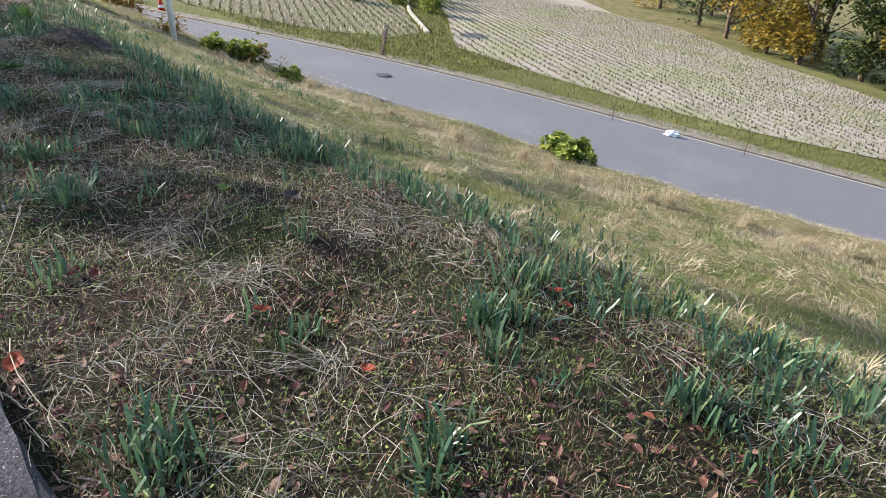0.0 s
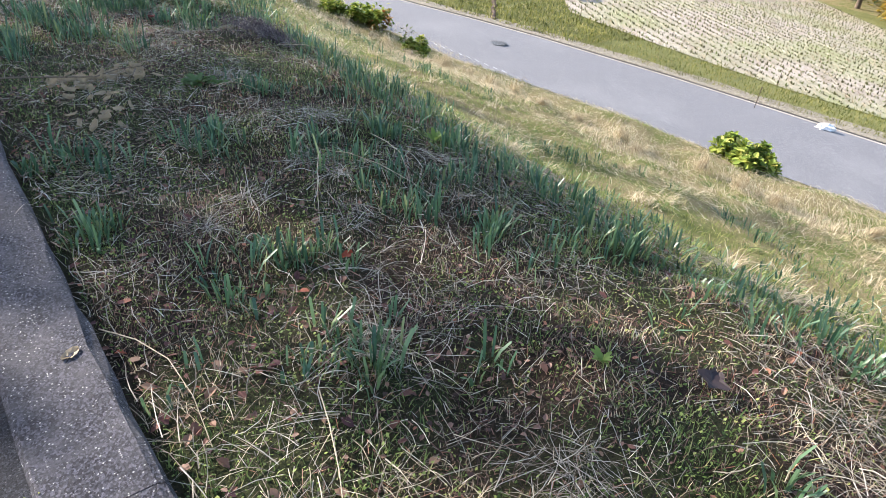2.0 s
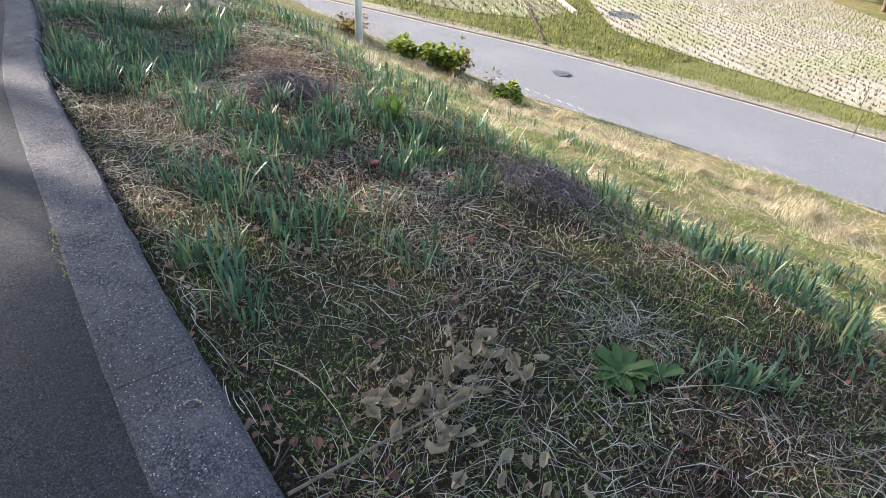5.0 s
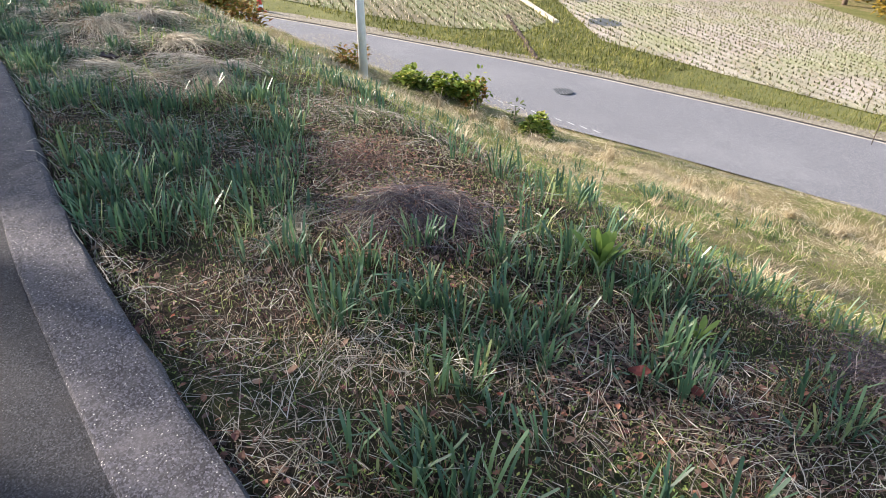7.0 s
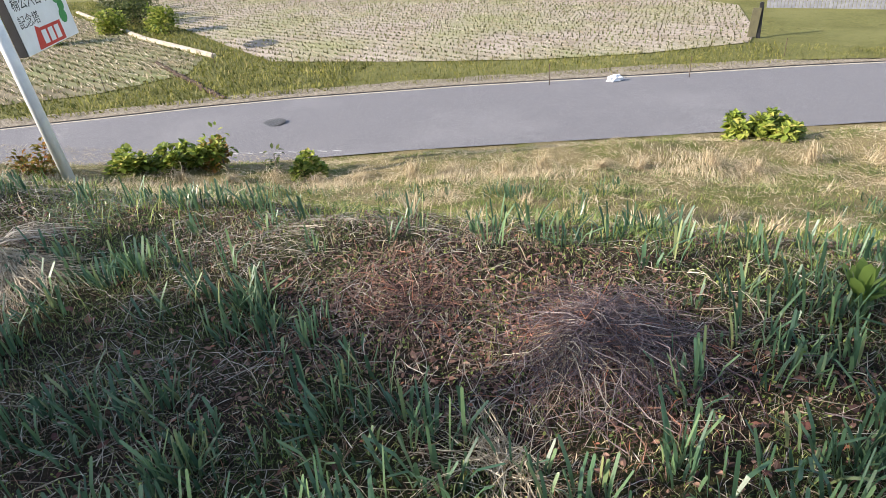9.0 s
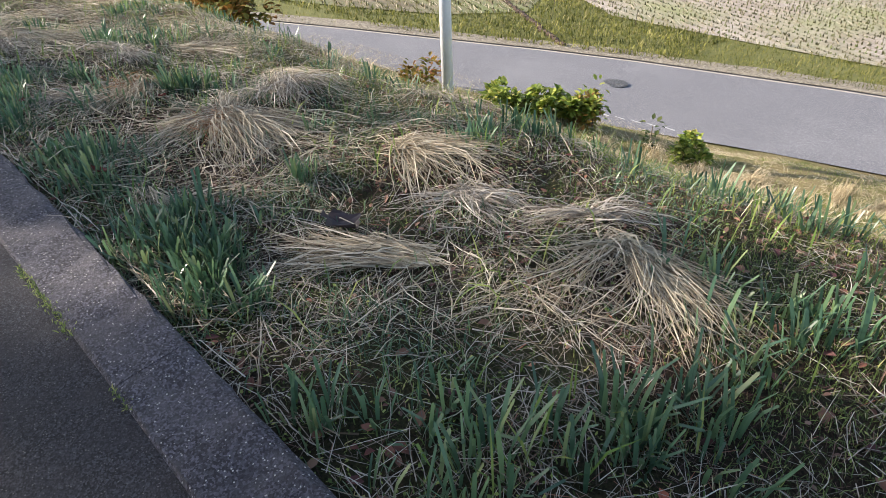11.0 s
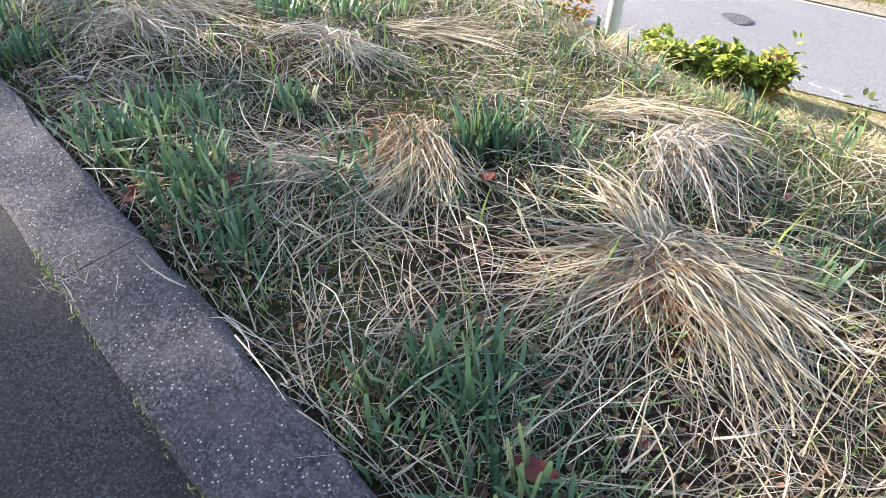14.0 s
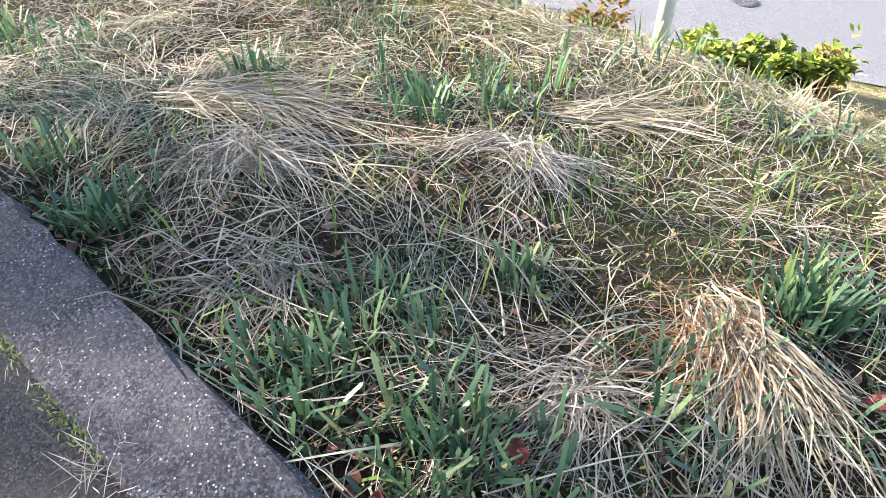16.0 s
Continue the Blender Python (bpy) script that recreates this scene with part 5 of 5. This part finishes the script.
gate = thing("gate_post", "leaning dark post with a olive sheet at the field corner", "post", (26.6, 4.5, float(valley(26.6, 4.5)) - 0.1))
part("post", box((0.14, 0.14, 1.5), (0, 0, 0.75), 0.02, pose(0, 0, 0, 0, 4)), M_BLACK, gate)
part("sheet", box((0.03, 0.32, 1.1), (-0.05, 0.28, 0.75), 0.005, pose(0, 0, 0, 5)), M_SHEET, gate, "faded olive sheet")


# ---- small things in the grass ----
rng = np.random.default_rng(501)
for fx, fy, length, az in STALKS:
    ux, uy, bow = math.cos(radians(az)), math.sin(radians(az)), rng.uniform(-0.1, 0.1) * length
    stalk([(fx + ux * length * u - uy * bow * math.sin(math.pi * u), fy + uy * length * u + ux * bow * math.sin(math.pi * u), 0.03 + 0.05 * math.sin(math.pi * u)) for u in (0.0, 0.25, 0.5, 0.75, 1.0)], 0.0024)


def leaf_mesh(name, size, mat, blunt=0.3, curl=0.25, lobes=0):
    """One dead leaf: rows of points along the rib, folded, curled along its length, with a ragged rim."""
    r = np.random.default_rng(int(size * 1e4) + lobes)
    rows, cols = 7, 5
    V = []
    for i in range(rows):
        u = i / (rows - 1)
        w = size * (0.30 + blunt) * 0.62 * max(math.sin(math.pi * (0.04 + 0.93 * u)), 0.0) ** 0.75 * (1.0 + (0.3 * math.cos(lobes * 2.2 * u) if lobes else 0.0))
        for j in range(cols):
            v = j / (cols - 1) * 2 - 1
            rim = r.normal(0, 0.035 * size) if abs(v) == 1 else 0.0
            V.append(((u - 0.5) * size + 0.5 * rim, v * w + rim, curl * size * (abs(v) ** 1.6 * 0.55 + (u - 0.45) ** 2 * 1.3) + r.normal(0, 0.02 * size)))
    F = np.array([(i * cols + j, i * cols + j + 1, (i + 1) * cols + j + 1, (i + 1) * cols + j) for i in range(rows - 1) for j in range(cols - 1)])
    me = bpy.data.meshes.new(name)
    me.from_pydata(V, [], F.tolist())
    me.materials.append(mat)
    return me


def on_land(px, py):
    return float(path_z(py)) + 0.004 if px < float(kerb_x(py)) else float(land(px, py)) + 0.03


M_REDLEAF = leaf_mat("red_leaf", [(0.0, (0.22, 0.035, 0.025)), (1.0, (0.34, 0.09, 0.04))])
M_DARKLEAF = leaf_mat("dark_leaf", [(0.0, (0.028, 0.02, 0.022)), (1.0, (0.05, 0.036, 0.036))], through=0.05)
M_WINELEAF = leaf_mat("wine_leaf", [(0.0, (0.10, 0.025, 0.02)), (1.0, (0.16, 0.04, 0.03))], through=0.1)
LEAVES = [(-0.36, 2.95, 0.10, "r"), (0.43, 2.77, 0.07, "r"), (0.52, 2.22, 0.06, "r"), (1.57, 2.2, 0.06, "r"), (1.51, 2.09, 0.05, "r"), (0.41, 4.88, 0.06, "r"), (-0.61, 4.74, 0.06, "p"), (-0.67, 7.71, 0.05, "p"), (0.8, 14.36, 0.17, "d"), (0.39, 15.53, 0.10, "w"), (0.82, 9.06, 0.08, "w"), (0.89, 8.88, 0.07, "w"), (-0.02, 3.52, 0.06, "w"), (0.04, 3.45, 0.06, "w"), (1.09, 3.62, 0.10, "d"), (0.3, 16.9, 0.07, "w"), (0.55, 16.75, 0.06, "w"), (1.1, 16.2, 0.06, "w")]
NAMES = {"r": (M_REDLEAF, "bright red fallen leaf on the grass"), "p": (M_PALELEAF, "pale dry leaf lying on the concrete"), "d": (M_DARKLEAF, "large dark withered leaf on the grass"), "w": (M_WINELEAF, "wine-brown fallen leaf beside the kerb")}
for i, (px, py, sz, k) in enumerate(LEAVES):
    ob = new("fallen_leaf", leaf_mesh("fallen_leaf", sz, NAMES[k][0], lobes=5 if k == "d" else 0, blunt=0.5 if k == "d" else 0.2))
    ob.matrix_world = pose(px, py, on_land(px, py) + (0.0 if px < float(kerb_x(py)) else 0.02), rng.uniform(-14, 14) * (px > 0), rng.uniform(-14, 14) * (px > 0), rng.uniform(0, 360))
    tagged(ob, NAMES[k][1], "leaf", group="single fallen leaves")

# broken twig with pale withered leaves
branch = thing("fallen_branch", "broken twig with large pale withered leaves", "branch", (0.16, 7.38, gz(0.16, 7.38) + 0.03))
V, F = joined([limb([(-0.76, -0.14, 0.13), (-0.5, -0.12, 0.10), (-0.16, -0.10, 0.05), (0.0, -0.02, 0.06), (0.14, 0.04, 0.04)], 0.005, 0.002), limb([(-0.05, 0.08, 0.05), (0.05, 0.25, 0.06), (0.15, 0.35, 0.04)], 0.005, 0.002), limb([(0.1, 0.0, 0.04), (0.05, -0.15, 0.05), (-0.05, -0.22, 0.03)], 0.005, 0.002)])
put("twig", V, [F], M_TWIG, branch)
shapes = [leaf_mesh("leaf", sz, M_PALELEAF, 0.12, cl) for sz, cl in ((0.05, 0.5), (0.062, 0.35), (0.075, 0.6), (0.07, 0.25))]
for i in range(84):
    ob = new("leaf", shapes[i % 4])
    ob.parent = branch
    px, py = ((rng.normal(0.05, 0.10), rng.normal(0.06, 0.07)), (rng.normal(-0.24, 0.07), rng.normal(0.04, 0.07)), (rng.normal(-0.26, 0.10), rng.normal(-0.38, 0.26)))[i % 3]
    ob.matrix_local = pose(px, py, gz(0.16 + px, 7.38 + py) - branch.location.z + rng.uniform(0.015, 0.05), rng.uniform(-40, 40), rng.uniform(-40, 40), rng.uniform(0, 360))


def rosette(at, n, size, label, up=0.35, wide=1.0, mat=None):
    """A leafy weed: long leaves that spread from one root."""
    ob = thing("weed", label, "weed", (at[0], at[1], gz(*at) + 0.01))
    for i in range(n):
        a = i * 2.4 + rng.normal(0, 0.2)
        L = size * rng.uniform(0.6, 1.1)
        u = up + rng.uniform(-0.1, 0.45)
        V, F = [], []
        for k, (s0, w) in enumerate(((0.0, 0.03 * wide), (0.3, 0.10 * wide), (0.6, 0.15 * wide), (0.85, 0.11 * wide), (1.0, 0.0))):
            h = L * (s0 * math.sin(u) - 0.22 * s0 * s0)
            r = L * s0 * math.cos(u)
            for sd in (-1, 0, 1):
                V.append((r * math.cos(a) - sd * w * L * math.sin(a), r * math.sin(a) + sd * w * L * math.cos(a), h + (0.05 * L * (sd * sd)) * (w > 0.1) + 0.01))
            if k:
                o = 3 * (k - 1)
                F += [(o, o + 1, o + 4, o + 3), (o + 1, o + 2, o + 5, o + 4)]
        put("leaf", V, [np.array(F)], mat or M_WEED, ob, smooth=True)
    return ob


M_DARKWEED = leaf_mat("dark_weed_leaves", [(0.0, (0.035, 0.075, 0.022)), (0.6, (0.075, 0.135, 0.04)), (1.0, (0.15, 0.20, 0.07))])
rosette((0.57, 7.12), 34, 0.125, "low green leafy weed rosette", 0.3, 1.0, M_DARKWEED)
rosette((0.66, 7.02), 14, 0.09, "small green leafy weed beside a larger one", 0.4, 1.0, M_DARKWEED)
rosette((1.32, 9.58), 18, 0.26, "tall pale green leafy weed at the brow", 1.0, 0.6)
rosette((1.25, 9.05), 14, 0.16, "green leafy weed among straw", 0.6, 0.5)
rosette((1.59, 5.88), 12, 0.11, "small green leafy weed at the brow", 0.5, 0.8)
rosette((0.84, 3.89), 12, 0.07, "small green leafy weed in the litter", 0.5, 0.9)


def joint_tuft(px, py, n, size):
    """Dry weeds that grow out of the joint between kerb and asphalt."""
    x, y = px + rng.normal(0, 0.035, n), py + rng.normal(0, 0.05, n)
    P = np.stack([x, y, path_z(y) - 0.012], axis=1)
    V, Q, T = blades(P, spread(n, size * 0.4, size), spread(n, 0.0012, 0.0026), spread(n, 0, 6.283), np.abs(rng.normal(0.9, 0.4, n)), rng.normal(0.3, 0.4, n))
    tagged(put("weed_tuft", V, [Q, T], M_GREY_STRAW), "dry weed tuft growing from the kerb joint", "weed", group="kerb joint weeds")


for px, py, pn, ps in ((0.03, 16.61, 70, 0.09), (0.06, 17.36, 80, 0.10), (0.09, 17.7, 30, 0.07), (-0.06, 15.07, 20, 0.05), (-0.65, 7.82, 16, 0.05), (-0.66, 3.89, 20, 0.05), (-0.45, 8.3, 14, 0.05)):
    joint_tuft(px, py, pn, ps)
